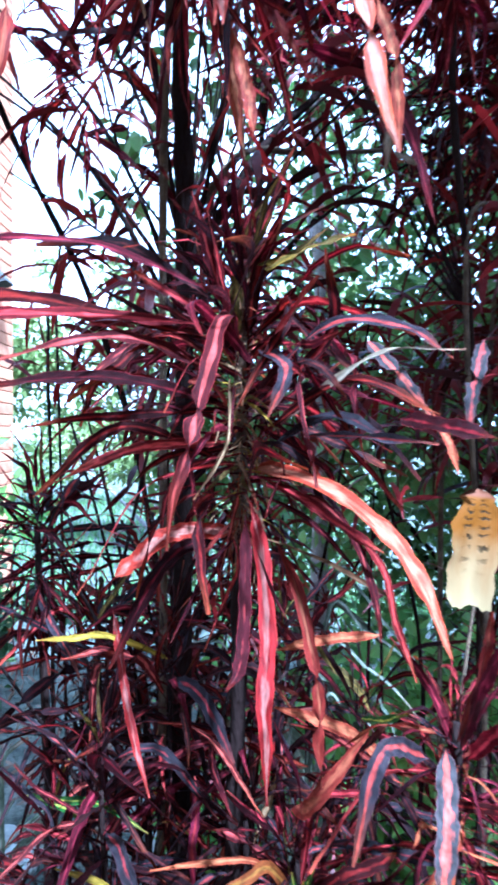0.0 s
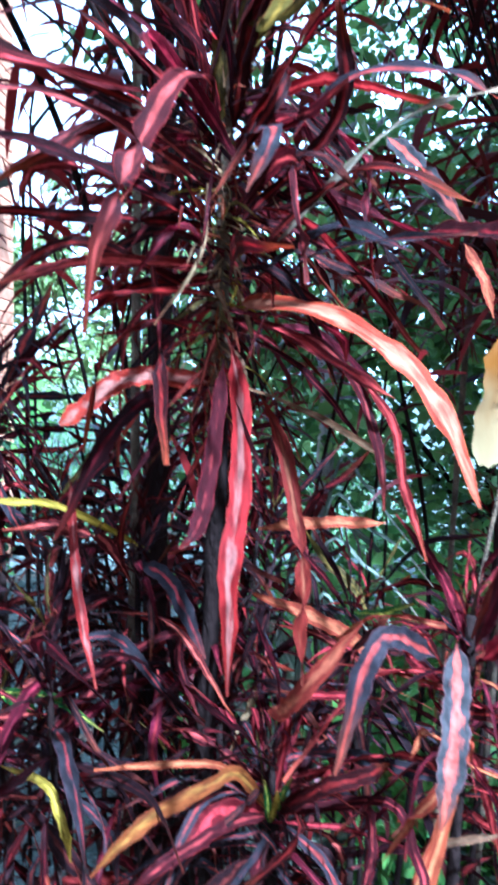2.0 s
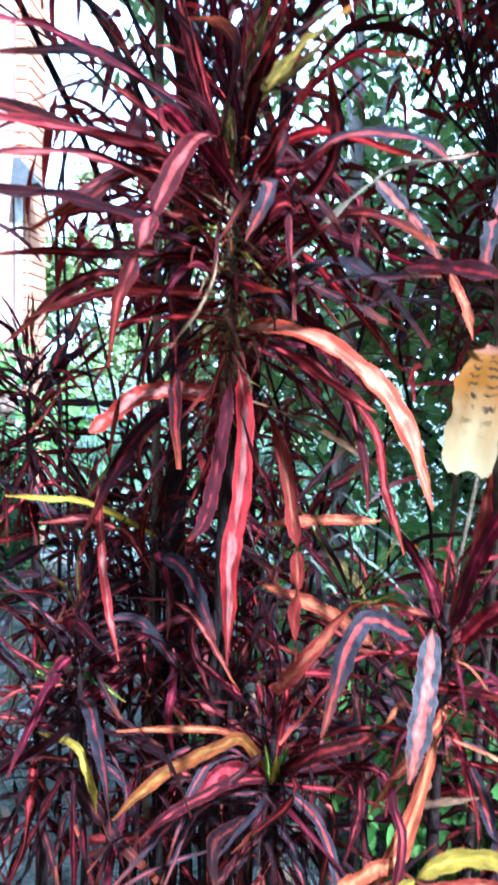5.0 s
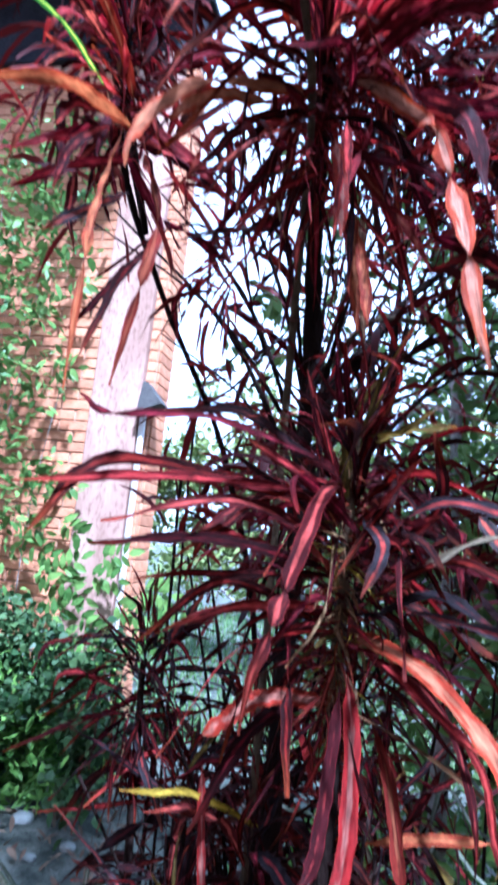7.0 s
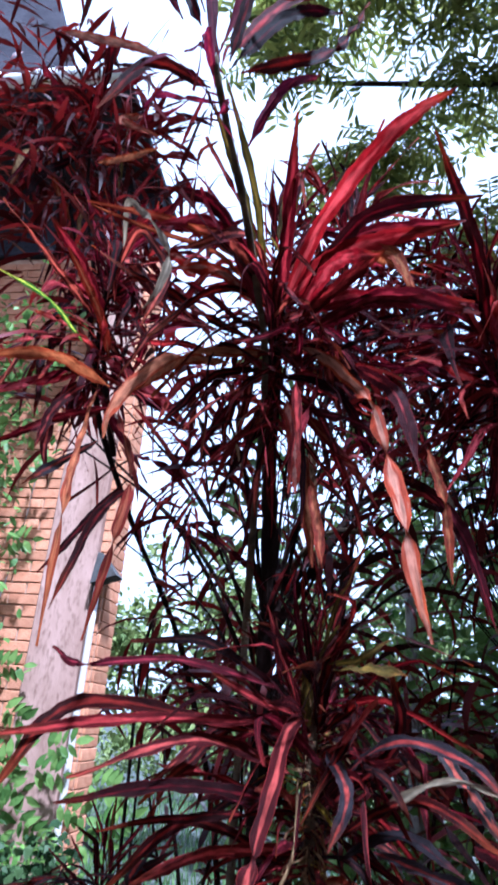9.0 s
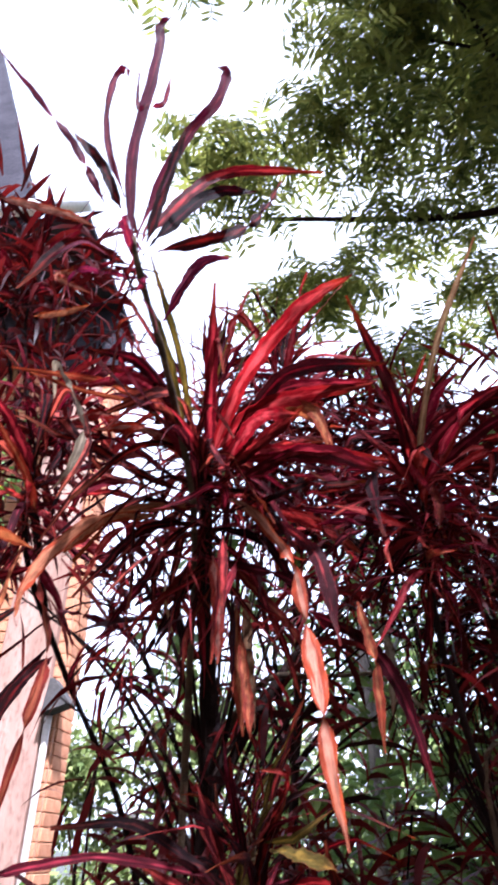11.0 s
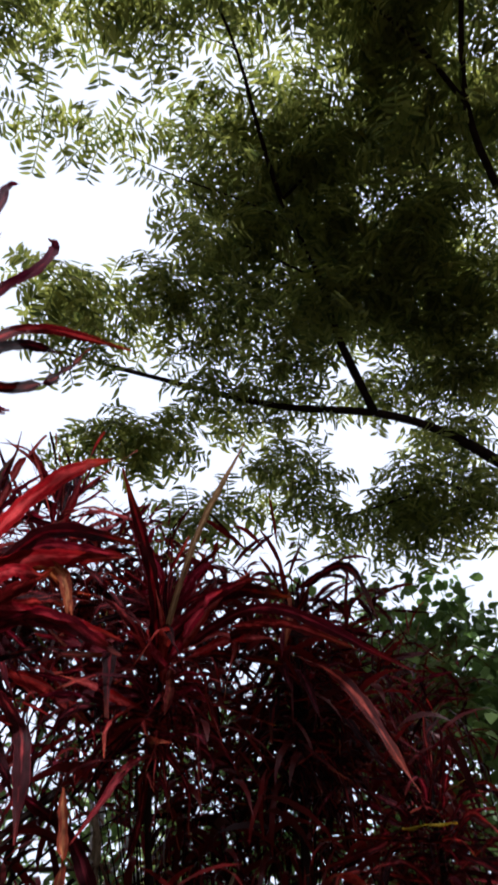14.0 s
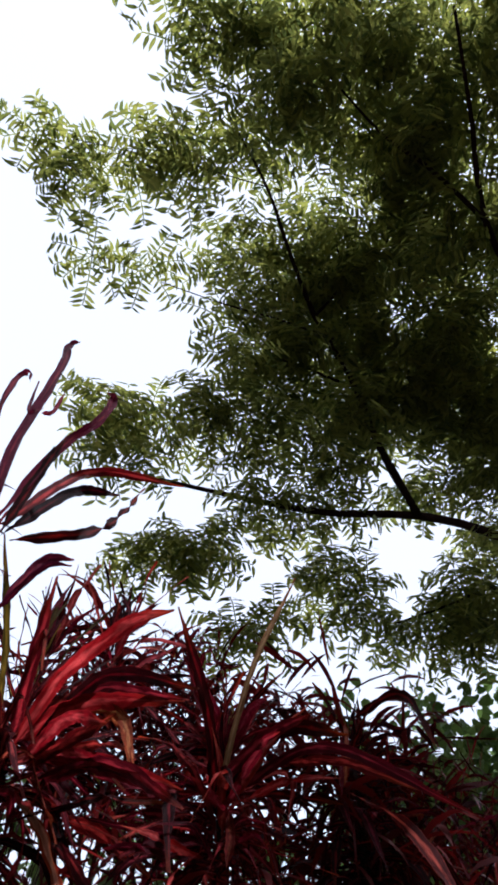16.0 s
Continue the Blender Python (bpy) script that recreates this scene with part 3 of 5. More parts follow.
# inner leaves; the dense low blobs also stand in for deep shade behind the stems
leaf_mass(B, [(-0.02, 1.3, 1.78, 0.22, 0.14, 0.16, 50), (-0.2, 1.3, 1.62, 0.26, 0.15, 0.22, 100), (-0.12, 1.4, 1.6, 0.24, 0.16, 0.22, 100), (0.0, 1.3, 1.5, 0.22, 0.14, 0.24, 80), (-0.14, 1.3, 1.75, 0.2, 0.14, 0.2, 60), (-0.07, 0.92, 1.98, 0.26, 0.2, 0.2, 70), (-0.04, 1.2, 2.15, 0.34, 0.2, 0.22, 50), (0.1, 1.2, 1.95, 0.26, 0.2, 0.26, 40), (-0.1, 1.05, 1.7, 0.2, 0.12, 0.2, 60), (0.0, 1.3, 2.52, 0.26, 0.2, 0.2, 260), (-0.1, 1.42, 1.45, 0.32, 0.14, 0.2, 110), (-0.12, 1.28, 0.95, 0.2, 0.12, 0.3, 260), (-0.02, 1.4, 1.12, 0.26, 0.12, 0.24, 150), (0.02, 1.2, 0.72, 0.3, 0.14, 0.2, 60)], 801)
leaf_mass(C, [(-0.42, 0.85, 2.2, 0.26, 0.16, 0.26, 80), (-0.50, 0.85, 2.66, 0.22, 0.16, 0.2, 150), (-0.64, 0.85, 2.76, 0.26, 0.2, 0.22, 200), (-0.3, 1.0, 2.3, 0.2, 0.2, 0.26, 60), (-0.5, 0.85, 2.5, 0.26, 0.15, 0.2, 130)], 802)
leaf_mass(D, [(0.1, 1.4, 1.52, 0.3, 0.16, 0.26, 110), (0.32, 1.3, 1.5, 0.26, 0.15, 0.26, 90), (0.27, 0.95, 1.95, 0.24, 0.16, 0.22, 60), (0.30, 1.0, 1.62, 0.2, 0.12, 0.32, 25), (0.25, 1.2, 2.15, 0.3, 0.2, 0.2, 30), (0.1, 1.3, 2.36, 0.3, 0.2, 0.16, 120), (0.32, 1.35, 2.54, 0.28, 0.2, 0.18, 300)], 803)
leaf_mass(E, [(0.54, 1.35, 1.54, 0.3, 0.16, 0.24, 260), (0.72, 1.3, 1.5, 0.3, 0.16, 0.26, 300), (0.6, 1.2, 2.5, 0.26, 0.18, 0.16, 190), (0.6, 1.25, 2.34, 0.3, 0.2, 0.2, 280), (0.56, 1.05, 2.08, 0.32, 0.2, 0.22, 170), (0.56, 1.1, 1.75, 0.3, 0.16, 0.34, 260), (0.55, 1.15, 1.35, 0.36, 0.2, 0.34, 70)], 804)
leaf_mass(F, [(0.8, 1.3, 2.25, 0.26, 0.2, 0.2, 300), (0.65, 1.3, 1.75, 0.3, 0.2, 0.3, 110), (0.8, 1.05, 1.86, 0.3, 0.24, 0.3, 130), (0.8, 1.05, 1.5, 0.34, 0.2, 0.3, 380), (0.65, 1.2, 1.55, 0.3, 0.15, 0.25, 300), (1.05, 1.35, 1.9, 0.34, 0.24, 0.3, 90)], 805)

# upright young shoots above the tall crowns
s = side_branch(0.030, 0.950, 2.437, 0.002)
rosette(s, (0.030, 0.950, 2.437), 34, 0.2, 0.12, mix="red dark crimson red", low=38, high=88, seed=701)
s = side_branch(-0.101, 0.900, 2.405, 0.002)
rosette(s, (-0.101, 0.900, 2.405), 34, 0.2, 0.12, mix="red dark crimson red", low=38, high=88, seed=702)
s = side_branch(0.034, 1.000, 2.553, 0.002)
rosette(s, (0.034, 1.000, 2.553), 34, 0.2, 0.12, mix="red dark crimson red", low=38, high=88, seed=703)

# bare branches within the tall shrubs
child("branch", tube("branch", [(-0.105, 1.07, 1.75), (-0.011, 1.080, 1.879), (0.096, 1.100, 1.891), (0.238, 1.120, 1.905)], 0.006, 0.004, BARK_STEM, 7, 14, 0.14, 51), B)
child("branch", tube("branch", [(-0.105, 1.07, 1.68), (0.035, 1.150, 1.931), (0.111, 1.170, 2.012), (0.191, 1.200, 2.107)], 0.010, 0.005, BARK_DARK, 7, 14, 0.14, 52), B)
child("branch", tube("branch", [(0.44, 1.2, 1.05), (0.335, 1.000, 1.687), (0.384, 0.980, 1.774), (0.421, 0.950, 1.873)], 0.005, 0.003, BARK_STEM, 7, 14, 0.14, 53), D)
child("branch", tube("branch", [(0.77, 0.97, 1.45), (0.619, 0.950, 1.781), (0.529, 0.930, 1.741), (0.395, 0.900, 1.706)], 0.005, 0.003, BARK_STEM, 7, 14, 0.14, 54), F)
child("branch", tube("branch", [(0.775, 0.98, 1.3), (0.505, 0.950, 1.667), (0.541, 0.930, 1.710), (0.595, 0.900, 1.733)], 0.005, 0.003, BARK_STEM, 7, 14, 0.14, 55), F)

# the fan of thin dark stems that carries the tall crowns
r = random.Random(17)
for i in range(17):
    a = -1.05 + 2.1 * i / 16 + r.uniform(-0.06, 0.06)
    z0, up = r.uniform(1.5, 1.68), r.uniform(0.42, 0.62)
    foot = Vector((-0.1 + r.uniform(-0.01, 0.01), 1.06, z0))
    tip = Vector((-0.1 + 0.46 * math.sin(a) * up / 0.5, r.uniform(0.88, 1.2), z0 + up * math.cos(a * 0.7)))
    mid = foot.lerp(tip, 0.5) + Vector((-0.05 * math.sin(a), 0.02, 0.035))
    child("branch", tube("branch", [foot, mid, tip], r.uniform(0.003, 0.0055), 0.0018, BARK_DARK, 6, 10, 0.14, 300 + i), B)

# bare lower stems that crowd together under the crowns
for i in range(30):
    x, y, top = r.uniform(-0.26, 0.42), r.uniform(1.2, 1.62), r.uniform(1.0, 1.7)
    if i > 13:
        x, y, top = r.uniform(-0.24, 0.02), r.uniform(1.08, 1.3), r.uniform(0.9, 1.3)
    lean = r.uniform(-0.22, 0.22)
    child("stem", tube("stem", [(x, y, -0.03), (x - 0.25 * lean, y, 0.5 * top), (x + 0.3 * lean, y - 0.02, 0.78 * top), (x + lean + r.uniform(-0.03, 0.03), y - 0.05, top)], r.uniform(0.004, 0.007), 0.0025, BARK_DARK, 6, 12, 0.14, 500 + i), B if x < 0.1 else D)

# single leaves that stand out
strap(A, "hot", 0.020, [(0.005, 0.860, 1.324), (0.016, 0.820, 1.282), (0.022, 0.760, 1.229), (0.022, 0.700, 1.176), (0.017, 0.670, 1.142), (0.019, 0.655, 1.097), (0.020, 0.648, 1.043)], 0)
strap(A, "pink", 0.015, [(-0.002, 0.850, 1.310), (-0.002, 0.760, 1.245), (-0.004, 0.690, 1.197), (-0.009, 0.665, 1.172), (-0.020, 0.650, 1.159)], 10)
strap(A, "rust", 0.016, [(0.036, 0.880, 1.276), (0.060, 0.830, 1.232), (0.073, 0.790, 1.179), (0.079, 0.770, 1.143), (0.083, 0.760, 1.118), (0.085, 0.755, 1.093), (0.083, 0.750, 1.063), (0.085, 0.745, 1.031), (0.087, 0.740, 1.009)], 30, (0.45, 0.68, 0.9,))
strap(A, "salmon", 0.021, [(0.002, 0.875, 1.364), (0.029, 0.860, 1.370), (0.089, 0.770, 1.355), (0.132, 0.700, 1.325), (0.159, 0.650, 1.291), (0.172, 0.610, 1.255), (0.182, 0.578, 1.214)], 10)
strap(A, "pink", 0.010, [(0.060, 0.850, 1.338), (0.093, 0.820, 1.330), (0.128, 0.790, 1.292), (0.144, 0.770, 1.249), (0.152, 0.755, 1.211), (0.155, 0.750, 1.175)], 0)
strap(A, "red", 0.009, [(0.130, 0.79, 1.300), (0.161, 0.760, 1.253), (0.170, 0.750, 1.204), (0.182, 0.745, 1.168), (0.194, 0.740, 1.132)], 10)
strap(A, "red", 0.016, [(0.027, 0.870, 1.354), (0.073, 0.820, 1.331), (0.123, 0.770, 1.298), (0.158, 0.750, 1.278)], 0)
strap(A, "pink", 0.018, [(-0.012, 0.850, 1.556), (-0.020, 0.780, 1.557), (-0.031, 0.720, 1.537), (-0.036, 0.640, 1.491), (-0.045, 0.600, 1.447), (-0.047, 0.570, 1.423), (-0.052, 0.560, 1.398), (-0.062, 0.550, 1.365), (-0.069, 0.550, 1.315)], 20, (.56, .73,))
strap(A, "hot", 0.023, [(-0.009, 0.880, 1.284), (-0.078, 0.845, 1.289), (-0.111, 0.830, 1.281), (-0.137, 0.820, 1.258), (-0.164, 0.815, 1.237)], 0, (), 0.9)
strap(A, "dark", 0.0187, [(-0.026, 0.860, 1.454), (-0.149, 0.720, 1.476), (-0.260, 0.620, 1.458)], 15)
strap(A, "pink", 0.02, [(-0.027, 0.860, 1.488), (-0.138, 0.750, 1.525), (-0.250, 0.620, 1.482)], 10)
strap(A, "red", 0.0156, [(-0.022, 0.860, 1.406), (-0.133, 0.800, 1.397), (-0.221, 0.750, 1.359)], 0)
strap(A, "dark", 0.0156, [(-0.026, 0.880, 1.377), (-0.163, 0.850, 1.424), (-0.269, 0.820, 1.335)], 0)
strap(A, "cream", 0.016, [(0.050, 0.860, 1.434), (0.140, 0.720, 1.501), (0.207, 0.620, 1.495)], 10)
strap(A, "grey", 0.0172, [(0.029, 0.860, 1.489), (0.092, 0.740, 1.539), (0.162, 0.680, 1.527), (0.201, 0.640, 1.489)], 20)
strap(A, "dark", 0.0156, [(0.023, 0.860, 1.420), (0.120, 0.760, 1.478), (0.207, 0.700, 1.436)], 0)
strap(A, "grey", 0.0156, [(0.030, 0.860, 1.399), (0.103, 0.800, 1.438), (0.168, 0.760, 1.409)], 10)
strap(A, "crimson", 0.0187, [(0.007, 0.840, 1.513), (0.041, 0.750, 1.541), (0.074, 0.700, 1.584)], 20)
strap(A, "olive", 0.022, [(0.019, 0.850, 1.623), (0.060, 0.720, 1.616), (0.102, 0.620, 1.604)], 10)
strap(A, "dark", 0.0187, [(0.000, 0.850, 1.542), (0.012, 0.830, 1.617), (0.045, 0.800, 1.685)], 15)
strap(A, "pink", 0.018, [(-0.014, 0.850, 1.562), (-0.039, 0.800, 1.608), (-0.064, 0.740, 1.690)], 20)
strap(A, "red", 0.0140, [(-0.027, 0.850, 1.562), (-0.077, 0.800, 1.576), (-0.132, 0.760, 1.604)], 10)
strap(A, "tan", 0.005, [(-0.023, 0.840, 1.486), (-0.024, 0.790, 1.404), (-0.063, 0.770, 1.337)], 0)
strap(A, "grey", 0.0164, [(0.013, 0.820, 1.523), (0.040, 0.690, 1.485), (0.021, 0.670, 1.432)], 30)
strap(A, "olive", 0.018, [(-0.017, 0.850, 1.542), (-0.014, 0.830, 1.591), (-0.014, 0.820, 1.634)], 15)
strap(A, "orange", 0.02, [(-0.026, 0.860, 1.447), (-0.044, 0.800, 1.475), (-0.069, 0.760, 1.476)], 10)
strap(A, "dark", 0.0203, [(-0.032, 0.900, 1.283), (-0.107, 0.860, 1.245), (-0.177, 0.840, 1.111)], 40)
strap(K, "orange", 0.016, [(0.209, 1.000, 1.108), (0.114, 0.945, 1.117), (0.042, 0.890, 1.120)], 0)
strap(K, "orange", 0.02, [(0.212, 1.000, 0.918), (0.166, 0.980, 0.960), (0.105, 0.930, 1.006), (0.037, 0.865, 1.052)], 10)
strap(I, "grey", 0.022, [(-0.110, 1.000, 1.043), (-0.062, 0.950, 1.028), (-0.016, 0.910, 0.954)], 20)
strap(I, "hot", 0.012, [(-0.20, 0.98, 1.15), (-0.173, 0.900, 1.101), (-0.148, 0.840, 1.037), (-0.117, 0.787, 0.974)], 30)
strap(J, "greeny", 0.012, [(-0.38, 1.1, 0.80), (-0.268, 0.950, 0.880), (-0.206, 0.930, 0.885), (-0.135, 0.900, 0.862)], 10)
strap(J, "greeny", 0.014, [(-0.380, 1.100, 0.807), (-0.306, 1.070, 0.804), (-0.248, 1.050, 0.787)], 10)
strap(J, "gold", 0.015, [(0.068, 0.850, 0.800), (0.030, 0.820, 0.868), (-0.004, 0.780, 0.876), (-0.048, 0.750, 0.867), (-0.078, 0.730, 0.850), (-0.104, 0.720, 0.824)], 10)
strap(J, "rust", 0.008, [(0.068, 0.850, 0.800), (0.017, 0.820, 0.873), (-0.049, 0.790, 0.893), (-0.114, 0.770, 0.897)], 5)
strap(J, "red", 0.02, [(0.068, 0.850, 0.800), (0.018, 0.810, 0.834), (-0.006, 0.770, 0.839), (-0.023, 0.750, 0.826)], 10)
strap(J, "orange", 0.02, [(0.067, 0.860, 0.924), (0.079, 0.800, 0.957), (0.147, 0.780, 1.058)], 20)
strap(J, "greeny", 0.008, [(0.065, 0.840, 0.799), (0.063, 0.830, 0.830), (0.058, 0.820, 0.862)], 0)
strap(J, "greeny", 0.008, [(0.068, 0.840, 0.799), (0.077, 0.830, 0.834), (0.087, 0.818, 0.868)], 0)
strap(J, "yellow", 0.007, [(0.067, 0.840, 0.799), (0.071, 0.825, 0.83), (0.072, 0.81, 0.858)], 0)
strap(shoots[0.5, 0.75], "yellow", 0.016, [(0.5, 0.75, 0.6), (0.373, 0.670, 0.802), (0.291, 0.620, 0.884), (0.247, 0.605, 0.903), (0.210, 0.595, 0.901), (0.186, 0.590, 0.880), (0.173, 0.585, 0.848), (0.162, 0.580, 0.811)], 10, (.66,))
strap(K, "rust", 0.014, [(0.187, 0.660, 0.829), (0.143, 0.630, 0.807), (0.103, 0.600, 0.789)], 0)
strap(K, "hotgrey", 0.024, [(0.234, 0.760, 1.048), (0.211, 0.680, 0.997), (0.195, 0.650, 0.937)], 35)
strap(K, "grey", 0.022, [(0.219, 0.780, 1.026), (0.151, 0.720, 1.062), (0.115, 0.700, 0.948)], 20)
strap(K, "red", 0.02, [(0.263, 0.800, 1.020), (0.262, 0.720, 1.136), (0.274, 0.660, 1.218)], 0)
strap(K, "orange", 0.016, [(0.259, 0.800, 1.033), (0.261, 0.720, 1.157), (0.257, 0.680, 1.230)], 30)
strap(K, "red", 0.012, [(0.260, 0.800, 1.020), (0.235, 0.820, 1.090), (0.186, 0.840, 1.154)], 0)
strap(K, "red", 0.02, [(0.273, 0.800, 1.014), (0.295, 0.740, 1.077), (0.327, 0.700, 1.089)], 0)
strap(B, "crimson", 0.021, [(-0.066, 0.720, 2.136), (-0.01, 0.61, 2.185), (0.049, 0.470, 2.155), (0.098, 0.420, 2.169), (0.143, 0.370, 2.152)], 15)
strap(B, "olive", 0.012, [(-0.090, 0.700, 2.142), (-0.096, 0.600, 2.237), (-0.132, 0.500, 2.358)], 10)
strap(B, "hot", 0.021, [(-0.045, 0.72, 2.07), (-0.002, 0.700, 2.039), (0.029, 0.670, 1.993), (0.058, 0.620, 1.931), (0.072, 0.580, 1.870), (0.083, 0.540, 1.796), (0.090, 0.520, 1.748), (0.095, 0.500, 1.701), (0.102, 0.490, 1.656), (0.110, 0.480, 1.620)], 40, (.36, .5, .72,))
strap(B, "pink", 0.02, [(0.044, 0.660, 1.998), (0.093, 0.600, 1.922), (0.114, 0.560, 1.804)], 20)
strap(B, "red", 0.014, [(-0.037, 0.700, 1.997), (-0.029, 0.650, 1.894), (-0.033, 0.620, 1.801)], 10)
strap(B, "rust", 0.018, [(-0.028, 0.800, 1.930), (-0.020, 0.760, 1.843), (-0.008, 0.740, 1.741)], 30)
strap(B, "salmon", 0.017, [(-0.075, 0.73, 2.06), (-0.131, 0.700, 2.047), (-0.181, 0.620, 1.998), (-0.214, 0.560, 1.928), (-0.235, 0.535, 1.869), (-0.237, 0.530, 1.831)], 30, (.42,))
strap(C, "orange", 0.015, [(-0.29, 0.68, 1.97), (-0.255, 0.620, 1.894), (-0.222, 0.600, 1.808), (-0.226, 0.580, 1.718), (-0.238, 0.570, 1.615)], 60, (.3, .52, .74,))
strap(C, "orange", 0.013, [(-0.33, 0.7, 2.0), (-0.304, 0.620, 1.870), (-0.292, 0.580, 1.770), (-0.282, 0.560, 1.606)], 30, (.7,))
strap(C, "orange", 0.018, [(-0.295, 0.660, 1.967), (-0.344, 0.580, 1.971), (-0.413, 0.520, 1.937)], 10)
strap(C, "red", 0.02, [(-0.350, 0.720, 2.123), (-0.374, 0.660, 2.183), (-0.410, 0.600, 2.227)], 10)
strap(C, "greeny", 0.01, [(-0.380, 0.720, 2.082), (-0.381, 0.600, 2.075), (-0.415, 0.500, 2.059)], 10)
strap(C, "dark", 0.018, [(-0.256, 0.700, 1.832), (-0.281, 0.660, 1.777), (-0.305, 0.620, 1.652)], 20)
strap(C, "cream", 0.012, [(-0.345, 0.74, 2.25), (-0.290, 0.600, 2.24), (-0.230, 0.520, 2.149), (-0.185, 0.470, 2.066), (-0.158, 0.440, 2.010), (-0.161, 0.430, 1.959), (-0.176, 0.433, 1.935)], 30, (.4, .68,))
strap(B, "pink", 0.024, [(-0.083, 0.720, 2.136), (-0.122, 0.620, 2.168), (-0.181, 0.560, 2.164)], 20)
strap(B, "dark", 0.02, [(-0.092, 0.720, 2.147), (-0.153, 0.620, 2.240), (-0.217, 0.550, 2.225)], 10)
strap(B, "red", 0.02, [(-0.039, 0.720, 2.115), (0.027, 0.640, 2.120), (0.085, 0.600, 2.144)], 0)
strap(B, "red", 0.022, [(-0.022, 0.720, 2.094), (0.086, 0.620, 2.083), (0.190, 0.560, 2.009)], 0)
strap(B, "dark", 0.022, [(-0.040, 0.720, 2.135), (0.056, 0.600, 2.198), (0.191, 0.500, 2.133)], 0)
strap(B, "red", 0.02, [(-0.067, 0.720, 2.156), (-0.052, 0.620, 2.193), (-0.033, 0.500, 2.290)], 0)
strap(A, "red", 0.0133, [(-0.051, 0.800, 1.593), (-0.156, 0.680, 1.610), (-0.243, 0.600, 1.595), (-0.273, 0.580, 1.609)], 40, (.62,))
strap(A, "red", 0.0172, [(-0.064, 0.800, 1.550), (-0.209, 0.700, 1.543), (-0.344, 0.600, 1.516)], 10)
strap(A, "dark", 0.0187, [(-0.063, 0.800, 1.536), (-0.268, 0.680, 1.557), (-0.325, 0.600, 1.459)], 10)
strap(G, "mauve", 0.0166, [(-0.130, 0.420, 2.289), (-0.138, 0.390, 2.426), (-0.114, 0.360, 2.628), (-0.114, 0.350, 2.699), (-0.097, 0.345, 2.711)], 20)
strap(G, "mauve", 0.0078, [(-0.111, 0.360, 2.508), (-0.130, 0.360, 2.497), (-0.134, 0.350, 2.569)], 10)
strap(G, "mauve", 0.0078, [(-0.110, 0.360, 2.494), (-0.093, 0.360, 2.505), (-0.086, 0.350, 2.555)], 10)
strap(G, "mauve", 0.0166, [(-0.127, 0.420, 2.299), (-0.072, 0.390, 2.443), (-0.021, 0.370, 2.511), (-0.008, 0.360, 2.563), (-0.021, 0.355, 2.574)], 25)
strap(G, "dark", 0.0156, [(-0.111, 0.420, 2.287), (-0.086, 0.400, 2.396), (-0.064, 0.380, 2.472)], 15)
strap(G, "red", 0.0175, [(-0.119, 0.430, 2.310), (-0.036, 0.500, 2.530), (0.129, 0.540, 2.573)], 10)
strap(G, "dark", 0.0175, [(-0.107, 0.430, 2.298), (-0.045, 0.470, 2.442), (0.024, 0.500, 2.481)], 10)
strap(G, "dark", 0.0175, [(-0.101, 0.440, 2.292), (0.014, 0.480, 2.379), (0.062, 0.520, 2.531)], 15, (.5,.64,.78,.9,))
strap(G, "mauve", 0.0136, [(-0.085, 0.460, 2.194), (-0.048, 0.450, 2.271), (-0.005, 0.440, 2.272)], 20)
strap(G, "mauve", 0.0126, [(-0.148, 0.410, 2.369), (-0.182, 0.390, 2.485), (-0.183, 0.375, 2.590), (-0.167, 0.370, 2.621), (-0.156, 0.370, 2.591)], 20, (.8,))
strap(G, "mauve", 0.0126, [(-0.179, 0.420, 2.374), (-0.248, 0.400, 2.510), (-0.396, 0.380, 2.736)], 20, (.3,.6,))
strap(G, "dark", 0.0158, [(-0.154, 0.420, 2.359), (-0.186, 0.400, 2.434), (-0.234, 0.390, 2.499)], 20)
strap(G, "dark", 0.0158, [(-0.136, 0.440, 2.269), (-0.211, 0.420, 2.297), (-0.259, 0.400, 2.197)], 20)
strap(D, "tan", 0.01, [(0.257, 0.800, 2.140), (0.285, 0.650, 2.273), (0.328, 0.500, 2.347)], 5)
strap(D, "dark", 0.02, [(0.255, 0.810, 2.130), (0.225, 0.700, 2.215), (0.151, 0.560, 2.310)], 10)
strap(D, "dark", 0.028, [(0.274, 0.800, 2.147), (0.346, 0.720, 2.216), (0.442, 0.660, 2.186)], 10)
strap(D, "red", 0.018, [(0.283, 0.800, 2.148), (0.410, 0.680, 2.174), (0.591, 0.580, 2.042)], 5)
strap(E, "pink", 0.022, [(0.480, 0.800, 2.166), (0.525, 0.680, 2.065), (0.565, 0.580, 1.888)], 10)
strap(E, "dark", 0.02, [(0.526, 0.900, 2.355), (0.599, 0.800, 2.362), (0.630, 0.750, 2.225)], 10)
strap(E, "orange", 0.016, [(0.499, 0.850, 2.319), (0.481, 0.800, 2.235), (0.471, 0.800, 2.176)], 20)
strap(F, "orange", 0.016, [(0.630, 0.900, 1.846), (0.536, 0.820, 1.850), (0.468, 0.780, 1.774)], 20)
strap(F, "tan", 0.008, [(0.456, 0.900, 1.654), (0.522, 0.800, 1.744), (0.585, 0.700, 1.709)], 10)
strap(F, "tan", 0.006, [(0.470, 0.920, 1.654), (0.521, 0.820, 1.681), (0.573, 0.740, 1.688)], 10)
strap(F, "yellow", 0.02, [(0.686, 0.900, 1.936), (0.695, 0.820, 1.923), (0.709, 0.760, 1.910)], 10)
strap(B, "crimson", 0.026, [(-0.060, 0.720, 2.149), (0.027, 0.640, 2.174), (0.178, 0.580, 2.163)], 10)
